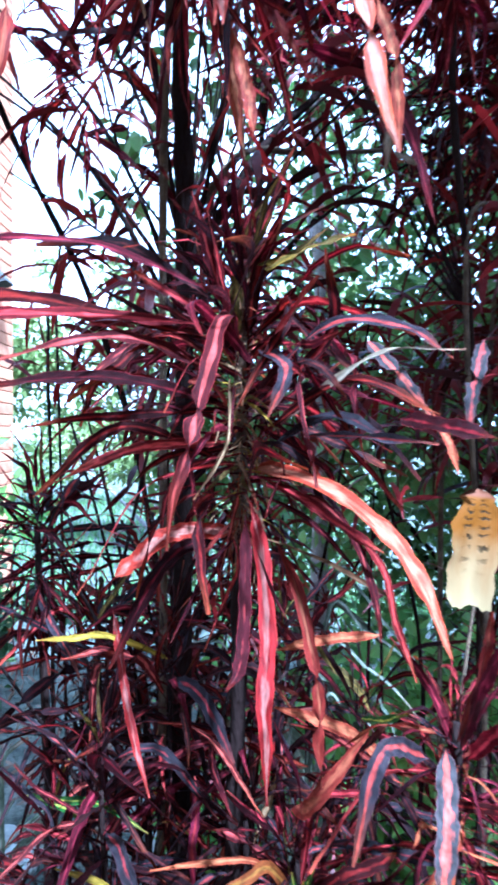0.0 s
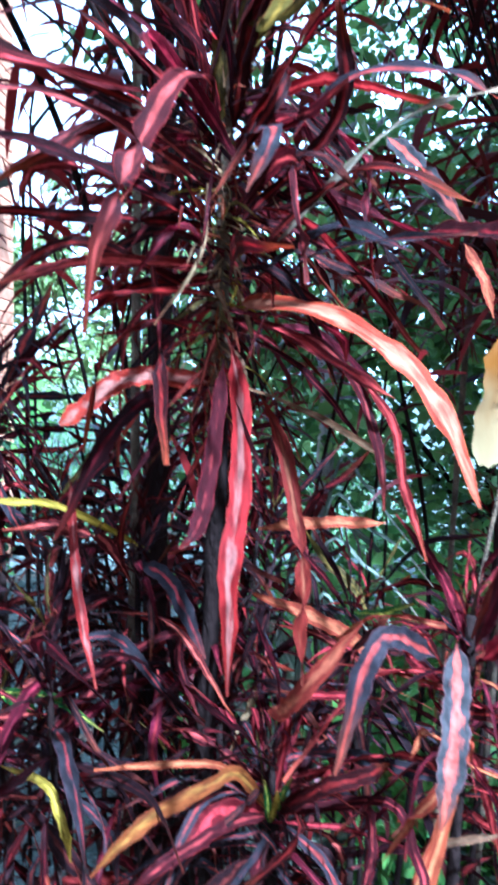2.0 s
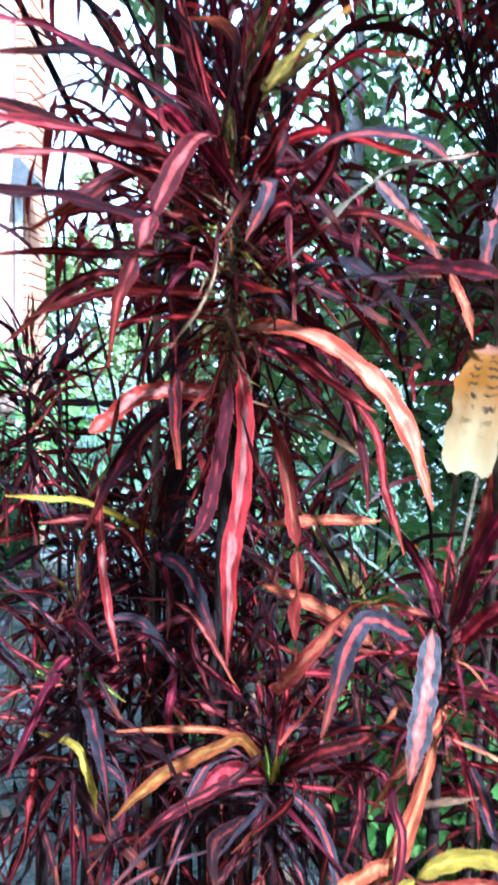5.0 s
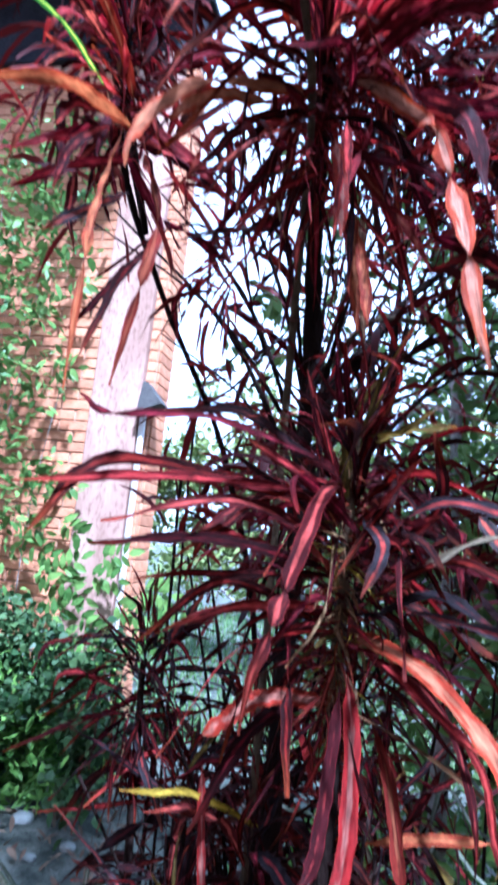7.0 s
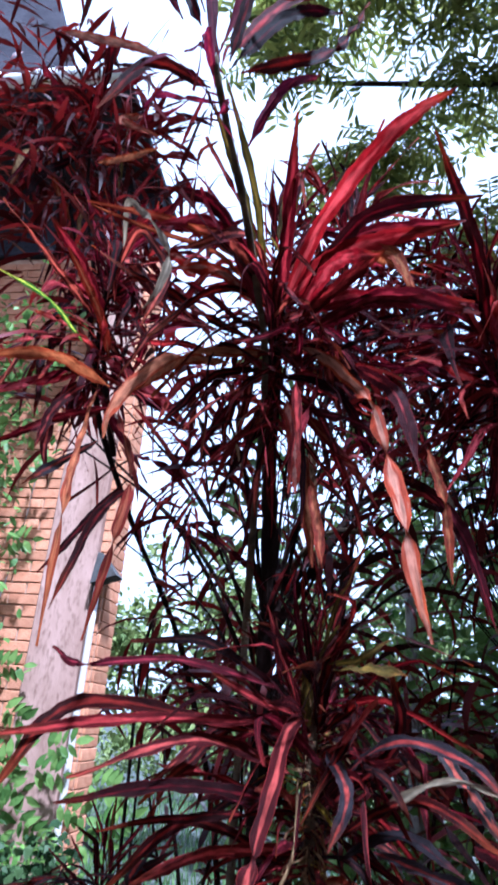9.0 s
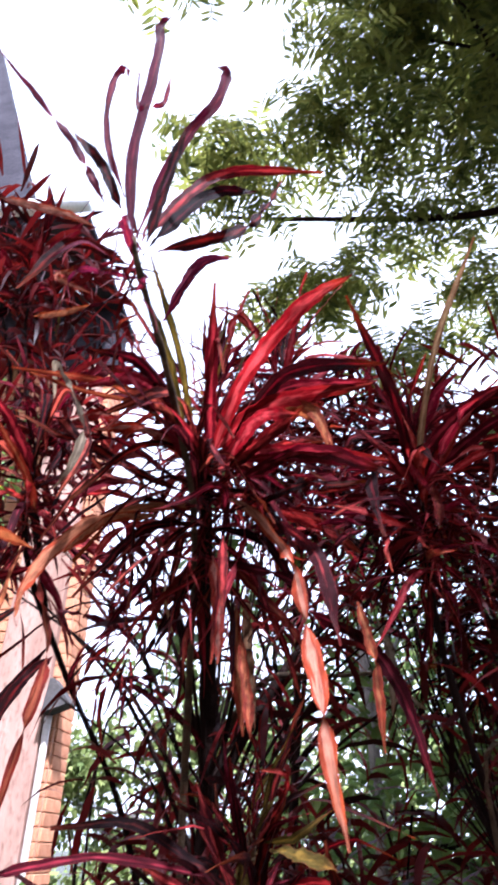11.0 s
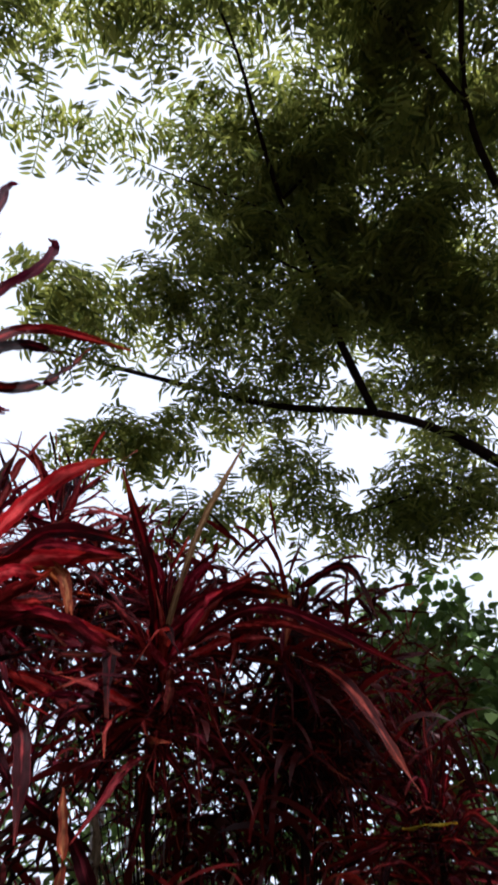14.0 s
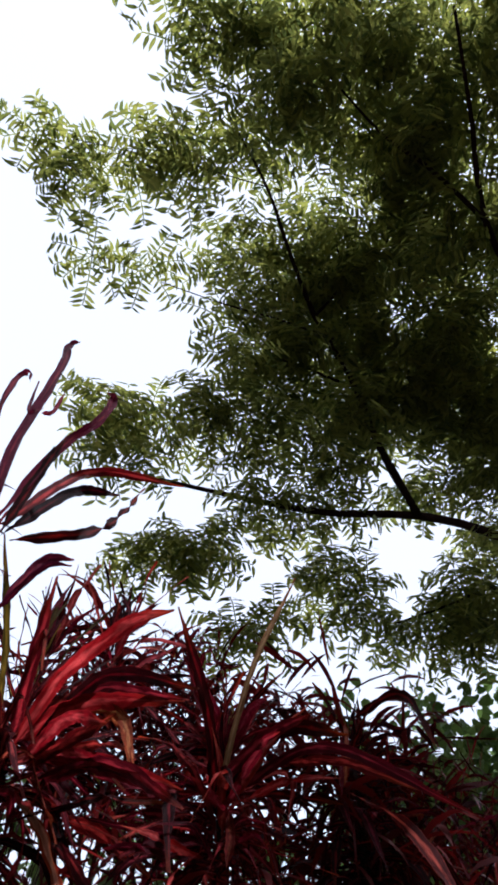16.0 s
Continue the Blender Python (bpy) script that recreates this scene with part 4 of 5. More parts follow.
strap(B, "rust", 0.018, [(-0.023, 0.700, 2.197), (0.085, 0.620, 2.157), (0.117, 0.600, 2.072)], 20)
strap(B, "crimson", 0.026, [(-0.041, 0.720, 2.138), (0.067, 0.640, 2.094), (0.189, 0.580, 2.040)], 10)
strap(B, "hot", 0.02, [(-0.104, 0.720, 2.140), (-0.142, 0.620, 2.129), (-0.197, 0.560, 2.093)], 15)
strap(C, "pink", 0.014, [(-0.36, 0.74, 2.2), (-0.277, 0.620, 2.208), (-0.212, 0.560, 2.112), (-0.190, 0.530, 2.056), (-0.192, 0.510, 2.003), (-0.202, 0.500, 1.961)], 20, (.55,))
strap(B, "yellow", 0.010, [(-0.11, 1.12, 1.02), (-0.19, 0.93, 1.125), (-0.225, 0.85, 1.148), (-0.262, 0.81, 1.158)], 10)
strap(B, "orange", 0.012, [(-0.133, 0.700, 2.214), (-0.196, 0.600, 2.199), (-0.312, 0.520, 2.174)], 10)
strap(B, "olive", 0.014, [(-0.100, 0.700, 2.138), (-0.114, 0.600, 2.236), (-0.150, 0.500, 2.324)], 5)
strap(A, "dark", 0.0156, [(-0.000, 0.860, 1.444), (0.100, 0.800, 1.536), (0.090, 0.760, 1.632)], 10)
strap(D, "cream", 0.017, [(0.195, 1.000, 1.965), (0.210, 0.970, 1.892), (0.201, 0.950, 1.801)], 40, (.6,))
strap(D, "cream", 0.013, [(0.226, 1.000, 1.848), (0.238, 0.970, 1.828), (0.252, 0.950, 1.809)], 20)
strap(B, "tan", 0.015, [(-0.025, 0.900, 1.984), (-0.018, 0.880, 1.886), (-0.004, 0.860, 1.767)], 20)
strap(D, "red", 0.022, [(0.067, 0.900, 1.954), (0.153, 0.860, 1.896), (0.202, 0.840, 1.820), (0.236, 0.820, 1.680)], 20)
strap(A, "grey", 0.0187, [(0.073, 0.840, 1.413), (0.127, 0.740, 1.412), (0.194, 0.660, 1.404)], 10)
strap(D, "dark", 0.026, [(0.186, 0.800, 1.435), (0.225, 0.740, 1.424), (0.275, 0.700, 1.409)], 20)
strap(D, "hotgrey", 0.018, [(0.155, 0.850, 1.540), (0.183, 0.800, 1.492), (0.222, 0.780, 1.435)], 120, (.5,))
strap(D, "hotgrey", 0.02, [(0.291, 0.800, 1.533), (0.265, 0.760, 1.475), (0.253, 0.740, 1.424)], 140, (.45,))
strap(D, "orange", 0.012, [(0.257, 0.900, 1.446), (0.271, 0.870, 1.402), (0.280, 0.860, 1.363)], 20)
strap(K, "greeny", 0.012, [(0.160, 0.900, 1.022), (0.181, 0.850, 1.041), (0.206, 0.820, 1.064)], 10)
strap(B, "crimson", 0.022, [(-0.039, 0.700, 2.113), (0.017, 0.620, 2.140), (0.076, 0.580, 2.118)], 10)
strap(B, "hot", 0.016, [(-0.047, 0.680, 1.958), (-0.030, 0.640, 1.867), (-0.025, 0.620, 1.801)], 20)
strap(B, "orange", 0.016, [(-0.017, 0.750, 1.873), (-0.002, 0.720, 1.799), (0.007, 0.700, 1.730)], 30)
strap(D, "rust", 0.014, [(0.147, 0.750, 1.915), (0.161, 0.720, 1.828), (0.163, 0.700, 1.718)], 30, (.5,))
strap(D, "orange", 0.014, [(0.273, 0.760, 2.096), (0.272, 0.730, 2.050), (0.266, 0.720, 2.008)], 30)
strap(D, "red", 0.02, [(0.251, 0.800, 2.150), (0.319, 0.720, 2.200), (0.382, 0.660, 2.214)], 10)
strap(E, "crimson", 0.014, [(0.490, 0.850, 2.290), (0.474, 0.820, 2.214), (0.467, 0.810, 2.161)], 20)
strap(E, "red", 0.016, [(0.382, 0.850, 2.230), (0.456, 0.750, 2.191), (0.551, 0.680, 2.122)], 10)
strap(B, "hot", 0.022, [(-0.203, 0.700, 2.183), (-0.211, 0.620, 2.160), (-0.234, 0.570, 2.115)], 15)
strap(B, "crimson", 0.02, [(-0.118, 0.700, 2.225), (-0.170, 0.620, 2.222), (-0.225, 0.560, 2.166)], 15)
strap(C, "grey", 0.015, [(-0.311, 0.700, 1.906), (-0.323, 0.660, 1.869), (-0.341, 0.620, 1.829), (-0.361, 0.600, 1.800)], 20)
strap(C, "pink", 0.014, [(-0.325, 0.680, 1.992), (-0.330, 0.630, 1.945), (-0.340, 0.600, 1.903), (-0.342, 0.590, 1.870), (-0.346, 0.585, 1.843)], 20)
strap(C, "rust", 0.013, [(-0.330, 0.720, 2.051), (-0.324, 0.660, 2.076), (-0.329, 0.600, 2.099), (-0.342, 0.550, 2.124)], 10)
strap(C, "red", 0.014, [(-0.315, 0.720, 1.965), (-0.348, 0.660, 1.924), (-0.385, 0.620, 1.882), (-0.415, 0.600, 1.853)], 10)
strap(C, "dark", 0.010, [(-0.281, 0.750, 1.863), (-0.303, 0.700, 1.797), (-0.326, 0.680, 1.746), (-0.348, 0.660, 1.703)], 10)
strap(C, "hot", 0.016, [(-0.491, 0.620, 2.686), (-0.402, 0.600, 2.625), (-0.321, 0.580, 2.567), (-0.264, 0.570, 2.519)], 10)
strap(C, "salmon", 0.012, [(-0.417, 0.720, 2.463), (-0.342, 0.680, 2.427), (-0.283, 0.660, 2.423)], 10)
strap(C, "salmon", 0.014, [(-0.359, 0.740, 2.600), (-0.381, 0.700, 2.544), (-0.287, 0.660, 2.451)], 10)
strap(B, "orange", 0.008, [(-0.116, 0.720, 2.178), (-0.168, 0.660, 2.201), (-0.246, 0.600, 2.192), (-0.328, 0.560, 2.207)], 10)
strap(B, "salmon", 0.018, [(-0.139, 0.720, 2.039), (-0.184, 0.660, 2.012), (-0.209, 0.620, 1.969), (-0.226, 0.600, 1.933)], 20)
strap(B, "crimson", 0.018, [(-0.012, 0.700, 2.120), (0.067, 0.640, 2.087), (0.127, 0.600, 2.057), (0.179, 0.580, 2.037)], 5)
strap(B, "red", 0.018, [(-0.013, 0.700, 2.176), (0.052, 0.640, 2.204), (0.118, 0.600, 2.180), (0.184, 0.570, 2.159)], 5)
strap(B, "orange", 0.013, [(0.068, 0.660, 2.176), (0.100, 0.620, 2.132), (0.121, 0.600, 2.077)], 10)
strap(G, "mauve", 0.008, [(-0.082, 0.440, 2.166), (-0.053, 0.420, 2.205), (-0.028, 0.410, 2.231), (0.001, 0.405, 2.230)], 5)
# the tangle of low leaves
strap(J, "pink", 0.013, [(0.068, 0.850, 0.800), (0.026, 0.790, 0.834), (-0.008, 0.740, 0.846), (-0.040, 0.710, 0.844), (-0.072, 0.700, 0.817)], 10)
strap(J, "grey", 0.012, [(0.068, 0.850, 0.800), (0.115, 0.790, 0.801), (0.132, 0.750, 0.796), (0.142, 0.720, 0.779), (0.145, 0.700, 0.751), (0.148, 0.690, 0.702)], 10)
strap(J, "pink", 0.012, [(0.068, 0.850, 0.800), (0.162, 0.830, 0.830), (0.173, 0.800, 0.810), (0.166, 0.780, 0.789), (0.156, 0.770, 0.759)], 10)
strap(J, "pink", 0.011, [(0.068, 0.850, 0.800), (0.187, 0.820, 0.844), (0.208, 0.760, 0.828), (0.211, 0.730, 0.806), (0.194, 0.700, 0.746), (0.176, 0.690, 0.703)], 10)
strap(J, "dark", 0.018, [(0.068, 0.850, 0.800), (0.120, 0.810, 0.862), (0.166, 0.800, 0.886), (0.186, 0.800, 0.899)], 10)
strap(J, "red", 0.01, [(0.068, 0.850, 0.800), (0.081, 0.840, 0.905), (0.086, 0.850, 0.939), (0.147, 0.860, 0.940), (0.190, 0.880, 0.928)], 5)
strap(K, "rust", 0.013, [(0.262, 0.80, 0.90), (0.181, 0.740, 0.737), (0.156, 0.730, 0.734), (0.108, 0.700, 0.742), (0.063, 0.680, 0.740), (0.023, 0.660, 0.737)], 10)
strap(K, "rust", 0.017, [(0.262, 0.80, 0.93), (0.218, 0.760, 0.784), (0.184, 0.720, 0.794), (0.155, 0.690, 0.801), (0.131, 0.680, 0.794)], 10, (), 0.8)
strap(shoots[0.5, 0.75], "rust", 0.013, [(0.5, 0.75, 0.56), (0.330, 0.700, 0.785), (0.296, 0.680, 0.813), (0.273, 0.670, 0.823), (0.228, 0.660, 0.824), (0.199, 0.660, 0.815)], 10)
strap(shoots[0.5, 0.75], "pink", 0.016, [(0.5, 0.75, 0.55), (0.328, 0.680, 0.742), (0.300, 0.670, 0.762), (0.252, 0.660, 0.783), (0.215, 0.660, 0.787)], 10)
strap(J, "grey", 0.013, [(0.068, 0.850, 0.66), (0.077, 0.740, 0.693), (0.076, 0.690, 0.771), (0.072, 0.670, 0.823)], 10)
strap(shoots[-0.08, 1.05], "mauve", 0.012, [(-0.08, 1.05, 0.66), (-0.073, 0.890, 0.838), (-0.067, 0.880, 0.904), (-0.070, 0.890, 0.947)], 10)
strap(shoots[-0.2, 0.9], "pink", 0.011, [(-0.2, 0.9, 0.9), (-0.063, 0.930, 0.974), (-0.044, 0.890, 0.952), (-0.018, 0.860, 0.907)], 10)
strap(shoots[-0.28, 0.95], "yellow", 0.01, [(-0.28, 0.95, 0.78), (-0.186, 0.840, 0.833), (-0.162, 0.810, 0.823), (-0.149, 0.800, 0.798), (-0.145, 0.800, 0.772)], 10)
strap(shoots[-0.14, 0.72], "yellow", 0.011, [(-0.223, 0.710, 0.672), (-0.172, 0.690, 0.707), (-0.122, 0.675, 0.734), (-0.091, 0.665, 0.750), (-0.072, 0.655, 0.747)], 10)
strap(K, "dark", 0.013, [(0.262, 0.80, 0.98), (0.246, 0.780, 0.971), (0.281, 0.740, 0.986), (0.312, 0.700, 0.997)], 10)
strap(K, "tan", 0.008, [(0.265, 0.82, 0.84), (0.243, 0.800, 0.816), (0.269, 0.780, 0.834), (0.305, 0.780, 0.841)], 10)


# ---- the broad cream leaf ----
def broad_leaf():
    m, t, p = nodes_of("cream_leaf_with_green_dashes")
    uv = t.nodes.new("ShaderNodeUVMap")
    sep = t.nodes.new("ShaderNodeSeparateXYZ")
    t.links.new(uv.outputs[0], sep.inputs[0])
    u, v = sep.outputs[0], sep.outputs[1]
    wob = grain(t, 1.0, 3.0, stretch(t, uv.outputs[0], 7.0, 9.0, 1.0))
    # short crosswise dashes in two broken columns beside the rib
    row = maths(t, "ABSOLUTE", maths(t, "SUBTRACT", maths(t, "FRACT", maths(t, "ADD", maths(t, "MULTIPLY", v, 13.0), maths(t, "MULTIPLY", wob, 1.3))), 0.5))
    line = maths(t, "MULTIPLY", maths(t, "SUBTRACT", 0.22, row), 12.0, True)
    col = maths(t, "ABSOLUTE", maths(t, "SUBTRACT", maths(t, "ABSOLUTE", maths(t, "SUBTRACT", maths(t, "ADD", u, maths(t, "MULTIPLY", wob, 0.12)), 0.56)), 0.17))
    band = maths(t, "MULTIPLY", maths(t, "SUBTRACT", 0.125, col), 14.0, True)
    keep = maths(t, "MULTIPLY", maths(t, "SUBTRACT", grain(t, 1.0, 2.0, stretch(t, uv.outputs[0], 5.0, 11.0, 1.0)), 0.36), 9.0, True)
    inner = maths(t, "MULTIPLY", maths(t, "MULTIPLY", maths(t, "SUBTRACT", v, 0.2), 20.0, True), maths(t, "MULTIPLY", maths(t, "SUBTRACT", 0.84, v), 6.0, True))
    mark = maths(t, "MULTIPLY", maths(t, "MULTIPLY", line, band), maths(t, "MULTIPLY", keep, inner))
    blot = grain(t, 1.0, 4.0, stretch(t, uv.outputs[0], 3.0, 4.0, 1.0))
    # orange to cream, with the sunlit glare of the lower end put into the colour
    fade = maths(t, "MULTIPLY", maths(t, "SUBTRACT", maths(t, "ADD", v, maths(t, "MULTIPLY", blot, 0.4)), 0.72), 2.0, True)
    tint = mixed(t, fade, (0.075, 0.027, 0.0022), (0.15, 0.11, 0.05))
    head = maths(t, "MULTIPLY", maths(t, "SUBTRACT", 0.2, v), 14.0, True)
    tint = mixed(t, maths(t, "MULTIPLY", head, 0.8), tint, (0.08, 0.032, 0.018))
    tint = mixed(t, mark, tint, (0.016, 0.010, 0.004))
    t.links.new(tint, p.inputs["Base Color"])
    p.inputs["Roughness"].default_value = 0.6
    p.inputs["Specular IOR Level"].default_value = 0.02
    bumped(t, p, maths(t, "ADD", blot, mark), 0.4, 0.003)
    see_through(t, p, tint, 0.12)
    # outline: half widths from the stalk to the torn lower end
    axis = spline([(0.268, 0.752, 1.352), (0.262, 0.742, 1.332), (0.256, 0.730, 1.29), (0.245, 0.716, 1.225)], 26)
    halves = spline([(0.004, 0.006, 0), (0.020, 0.020, 0), (0.017, 0.019, 0), (0.026, 0.030, 0), (0.029, 0.031, 0), (0.030, 0.026, 0), (0.029, 0.023, 0), (0.026, 0.021, 0)], 26)
    verts, faces, uvs = [], [], []
    cols = 11
    for i, (q, h) in enumerate(zip(axis, halves)):
        s = i / 26
        for k in range(cols):
            c = 2 * k / (cols - 1) - 1
            w = h.x if c < 0 else h.y
            edge = 1 + 0.07 * math.sin(19 * s + 2 * c) * abs(c) + 0.05 * math.sin(43 * s + c) * abs(c)
            torn = (0.003 * math.sin(5 * c + 1) + 0.002 * math.sin(17 * c)) if i == 26 else 0.0
            lift = 0.006 * c * c + 0.003 * math.sin(7 * s + 3 * c) - 0.002 * math.exp(-((c / 0.12) ** 2))
            verts.append(q + Vector((c * w * edge, -lift, torn - 0.002 * c)))
            uvs.append((0.5 + 0.5 * c, s))
    for i in range(26):
        for k in range(cols - 1):
            a = i * cols + k
            faces.append((a, a + 1, a + 1 + cols, a + cols))
    child("leaf", mesh_of("leaf", verts, faces, m, True, uvs), K, None, "broad cream and yellow leaf with green dashes")
    child("leaf_stalk", tube("leaf_stalk", [(0.274, 0.753, 1.35), (0.285, 0.80, 1.25), (0.262, 0.805, 1.06)], 0.002, 0.0025, BARK_STEM, 6, 10), K)


broad_leaf()

# ---- plants behind and below ----
def tuft(x, y, n, length, seed):
    ob = thing("strap_leaf_plant", x, y, 0.0, "clump of arching pale green strap leaves on the soil", "plant", "pale strap plants")
    rosette(ob, (x, y, 0.06), n, length, 0.1, mix="pale_green", low=25, high=80, seed=seed, thin=0.42)


for i, (x, y, s) in enumerate(((0.55, 1.75, 0.95), (0.85, 1.9, 0.9), (0.3, 1.9, 0.8), (-0.75, 1.9, 0.6))):
    tuft(x, y, 30, s, 200 + i)
# long pale blades that arch over from one more clump
pale = thing("strap_leaf_plant", 0.16, 1.42, 0.0, "long narrow pale blades arching over the dark soil", "plant", "pale strap plants")
BLADES = (
    [(0.151, 1.200, 1.016), (0.217, 1.160, 1.000), (0.261, 1.130, 0.972), (0.297, 1.100, 0.932)],
    [(0.160, 1.240, 1.080), (0.218, 1.200, 1.057), (0.271, 1.160, 1.030), (0.311, 1.120, 0.986)],
    [(0.100, 1.220, 0.990), (0.125, 1.200, 0.983), (0.150, 1.180, 0.962), (0.165, 1.160, 0.937)],
    [(0.140, 1.170, 0.930), (0.174, 1.150, 0.936), (0.204, 1.120, 0.928), (0.222, 1.100, 0.906)],
    [(0.225, 1.170, 0.925), (0.245, 1.150, 0.929), (0.253, 1.120, 0.914), (0.258, 1.100, 0.886)],
    [(-0.110, 1.230, 0.990), (-0.087, 1.200, 1.033), (-0.047, 1.160, 1.046), (-0.027, 1.130, 1.034)],
    [(0.170, 1.240, 1.140), (0.211, 1.200, 1.128), (0.250, 1.160, 1.079), (0.293, 1.120, 1.028)],
)
for i, tip in enumerate(BLADES):
    foot = Vector((0.16 + 0.02 * math.sin(i * 2.1), 1.42 + 0.02 * math.cos(i * 1.7), 0.02))
    rise = foot.lerp(Vector(tip[0]), 0.55) + Vector((-0.03, 0.05, 0.06))
    strap(pale, "pale_green", 0.0065, [foot, rise, *tip], 5)


def herbs():
    r = random.Random(31)
    spots = []
    for i in range(420):
        x, y = r.uniform(-3.4, 1.8), r.uniform(3.3, 4.1)
        if -1.5 < x < -0.2:
            x -= 1.3
        if x > -0.2:
            y = r.uniform(1.9, 3.2)
        h = r.uniform(0.25, 0.75) * (1.2 if x < -0.5 else 1.0)
        if i % 6 == 0:
            x, y, h = r.uniform(0.3, 1.1), r.uniform(1.5, 1.95), r.uniform(0.55, 0.95)
        for k in range(26):
            f = r.random()
            s = r.uniform(0.05, 0.12)
            at = Vector((x + r.uniform(-0.12, 0.12) * (0.4 + f), y + r.uniform(-0.12, 0.12) * (0.4 + f), 0.03 + h * f))
            spots.append(Matrix.Translation(at) @ turn(r, 0.6) @ Matrix.Diagonal((s, s * 0.8, s, 1)))
    ob = new("undergrowth", scatter_mesh("undergrowth", spots, OVAL, GREEN_HERB))
    tagged(ob, "dense green leafy weeds growing from the soil", "undergrowth", kind="stuff")


herbs()


def lawn():
    """The sunlit grass beyond the end of the house."""
    r = random.Random(57)
    spots = []
    for i in range(15000):
        x, y = r.uniform(-6.0, 1.6), 4.9 + 11 * r.random() ** 1.6
        s = r.uniform(0.07, 0.17)
        spots.append(Matrix.Translation((x, y, -0.01 + 0.05 * noise.noise((x * 0.7, y * 0.7, 0)) * (y < 9))) @ pose(0, 0, 0, r.uniform(-30, 30), -90 + r.uniform(-40, 40), r.uniform(0, 360)) @ Matrix.Diagonal((s, s, s, 1)))
    ob = new("lawn", scatter_mesh("lawn", spots, [(0, 0.05, 0), (0.5, 0.07, 0.03), (1, 0, 0.14), (0.5, -0.07, 0.03), (0, -0.05, 0)], GREEN_LAWN))
    tagged(ob, "pale sunlit grass beyond the house corner", "lawn", kind="stuff")


lawn()


def cloud_leaves(r, blobs, n, size, shape_ratio=1.0):
    """Leaf places spread over clumps: (x, y, z, rx, ry, rz, weight)."""
    spots = []
    total = sum(b[6] for b in blobs)
    for b in blobs:
        clumps = [(Vector((r.gauss(0, 0.5), r.gauss(0, 0.5), r.gauss(0, 0.5)))) for _ in range(max(4, int(14 * b[6])))]
        for i in range(int(n * b[6] / total)):
            c = r.choice(clumps)
            q = c + Vector((r.gauss(0, 0.16), r.gauss(0, 0.16), r.gauss(0, 0.16)))
            at = Vector((b[0] + q.x * b[3], b[1] + q.y * b[4], b[2] + q.z * b[5]))
            if at.z < 0.05:
                continue
            s = size * r.uniform(0.6, 1.25)
            spots.append(Matrix.Translation(at) @ turn(r, 0.75) @ Matrix.Diagonal((s, s * shape_ratio, s, 1)))
    return spots


def leafy_tree(name, label, category, trunk, blobs, n, size, shape, material, bark, seed, r0=0.05, group=""):
    r = random.Random(seed)
    ob = thing(name, trunk[0][0], trunk[0][1], 0.0, label, category, group)
    child("trunk", tube("trunk", trunk, r0, r0 * 0.35, bark, 9, 20, 0.08, seed), ob)
    for b in blobs:
        k = min(range(len(trunk)), key=lambda i: (Vector(trunk[i]) - Vector(b[:3])).length + (0.5 if trunk[i][2] > b[2] else 0))
        a, c = Vector(trunk[k]), Vector(b[:3])
        mid = (a + c) / 2 + Vector((r.uniform(-0.1, 0.1), r.uniform(-0.1, 0.1), 0.12))
        child("branch", tube("branch", [a, mid, c], r0 * 0.4, r0 * 0.12, bark, 6, 10, 0.08, seed), ob)
    child("crown", scatter_mesh("crown", cloud_leaves(r, blobs, n, size), shape, material), ob)
    return ob


leafy_tree("hedge_tree", "leafy dark green small tree hung with vines", "tree",
           [(1.7, 2.9, -0.03), (1.65, 2.85, 1.2), (1.6, 2.8, 2.6)],
           [(1.5, 2.6, 2.7, 0.7, 0.5, 0.6, 3.0), (2.1, 2.7, 2.6, 0.8, 0.6, 0.8, 3.0), (0.9, 2.3, 2.3, 0.5, 0.4, 0.5, 0.5), (1.6, 2.5, 2.9, 0.7, 0.4, 0.3, 1.6), (2.3, 2.5, 2.95, 0.7, 0.4, 0.35, 2.0), (1.3, 2.1, 2.2, 0.45, 0.3, 0.5, 0.6)],
           8600, 0.062, BROAD, GREEN_HEDGE, BARK_DARK, 71, group="trees behind the shrubs")
leafy_tree("hedge_bush", "broad dark green bush filling the space behind the shrubs", "bush",
           [(1.0, 2.85, -0.03), (1.0, 2.8, 0.7), (0.95, 2.75, 1.5)],
           [(1.2, 2.8, 1.8, 0.7, 0.6, 0.6, 1.6), (1.9, 2.8, 1.5, 0.9, 0.6, 0.9, 2.2), (1.1, 2.8, 1.1, 0.7, 0.5, 0.7, 2.0), (0.5, 2.7, 1.2, 0.6, 0.4, 0.5, 1.8), (-0.05, 2.75, 1.3, 0.4, 0.3, 0.5, 1.2), (0.9, 2.6, 0.6, 0.9, 0.4, 0.5, 1.6), (2.6, 2.4, 1.8, 0.8, 0.8, 1.2, 1.0), (0.6, 2.4, 1.8, 0.5, 0.4, 0.5, 0.45), (0.5, 2.15, 1.9, 0.4, 0.3, 0.4, 0.45), (0.95, 2.05, 1.9, 0.45, 0.3, 0.45, 0.5), (0.55, 2.15, 1.3, 0.4, 0.3, 0.4, 0.6), (0.8, 2.3, 1.5, 0.6, 0.3, 0.4, 1.2), (1.3, 2.2, 1.7, 0.5, 0.3, 0.4, 1.2), (0.25, 2.4, 1.55, 0.35, 0.3, 0.3, 0.8)],
           11500, 0.055, BROAD, GREEN_HEDGE, BARK_DARK, 78, 0.035, group="trees behind the shrubs")
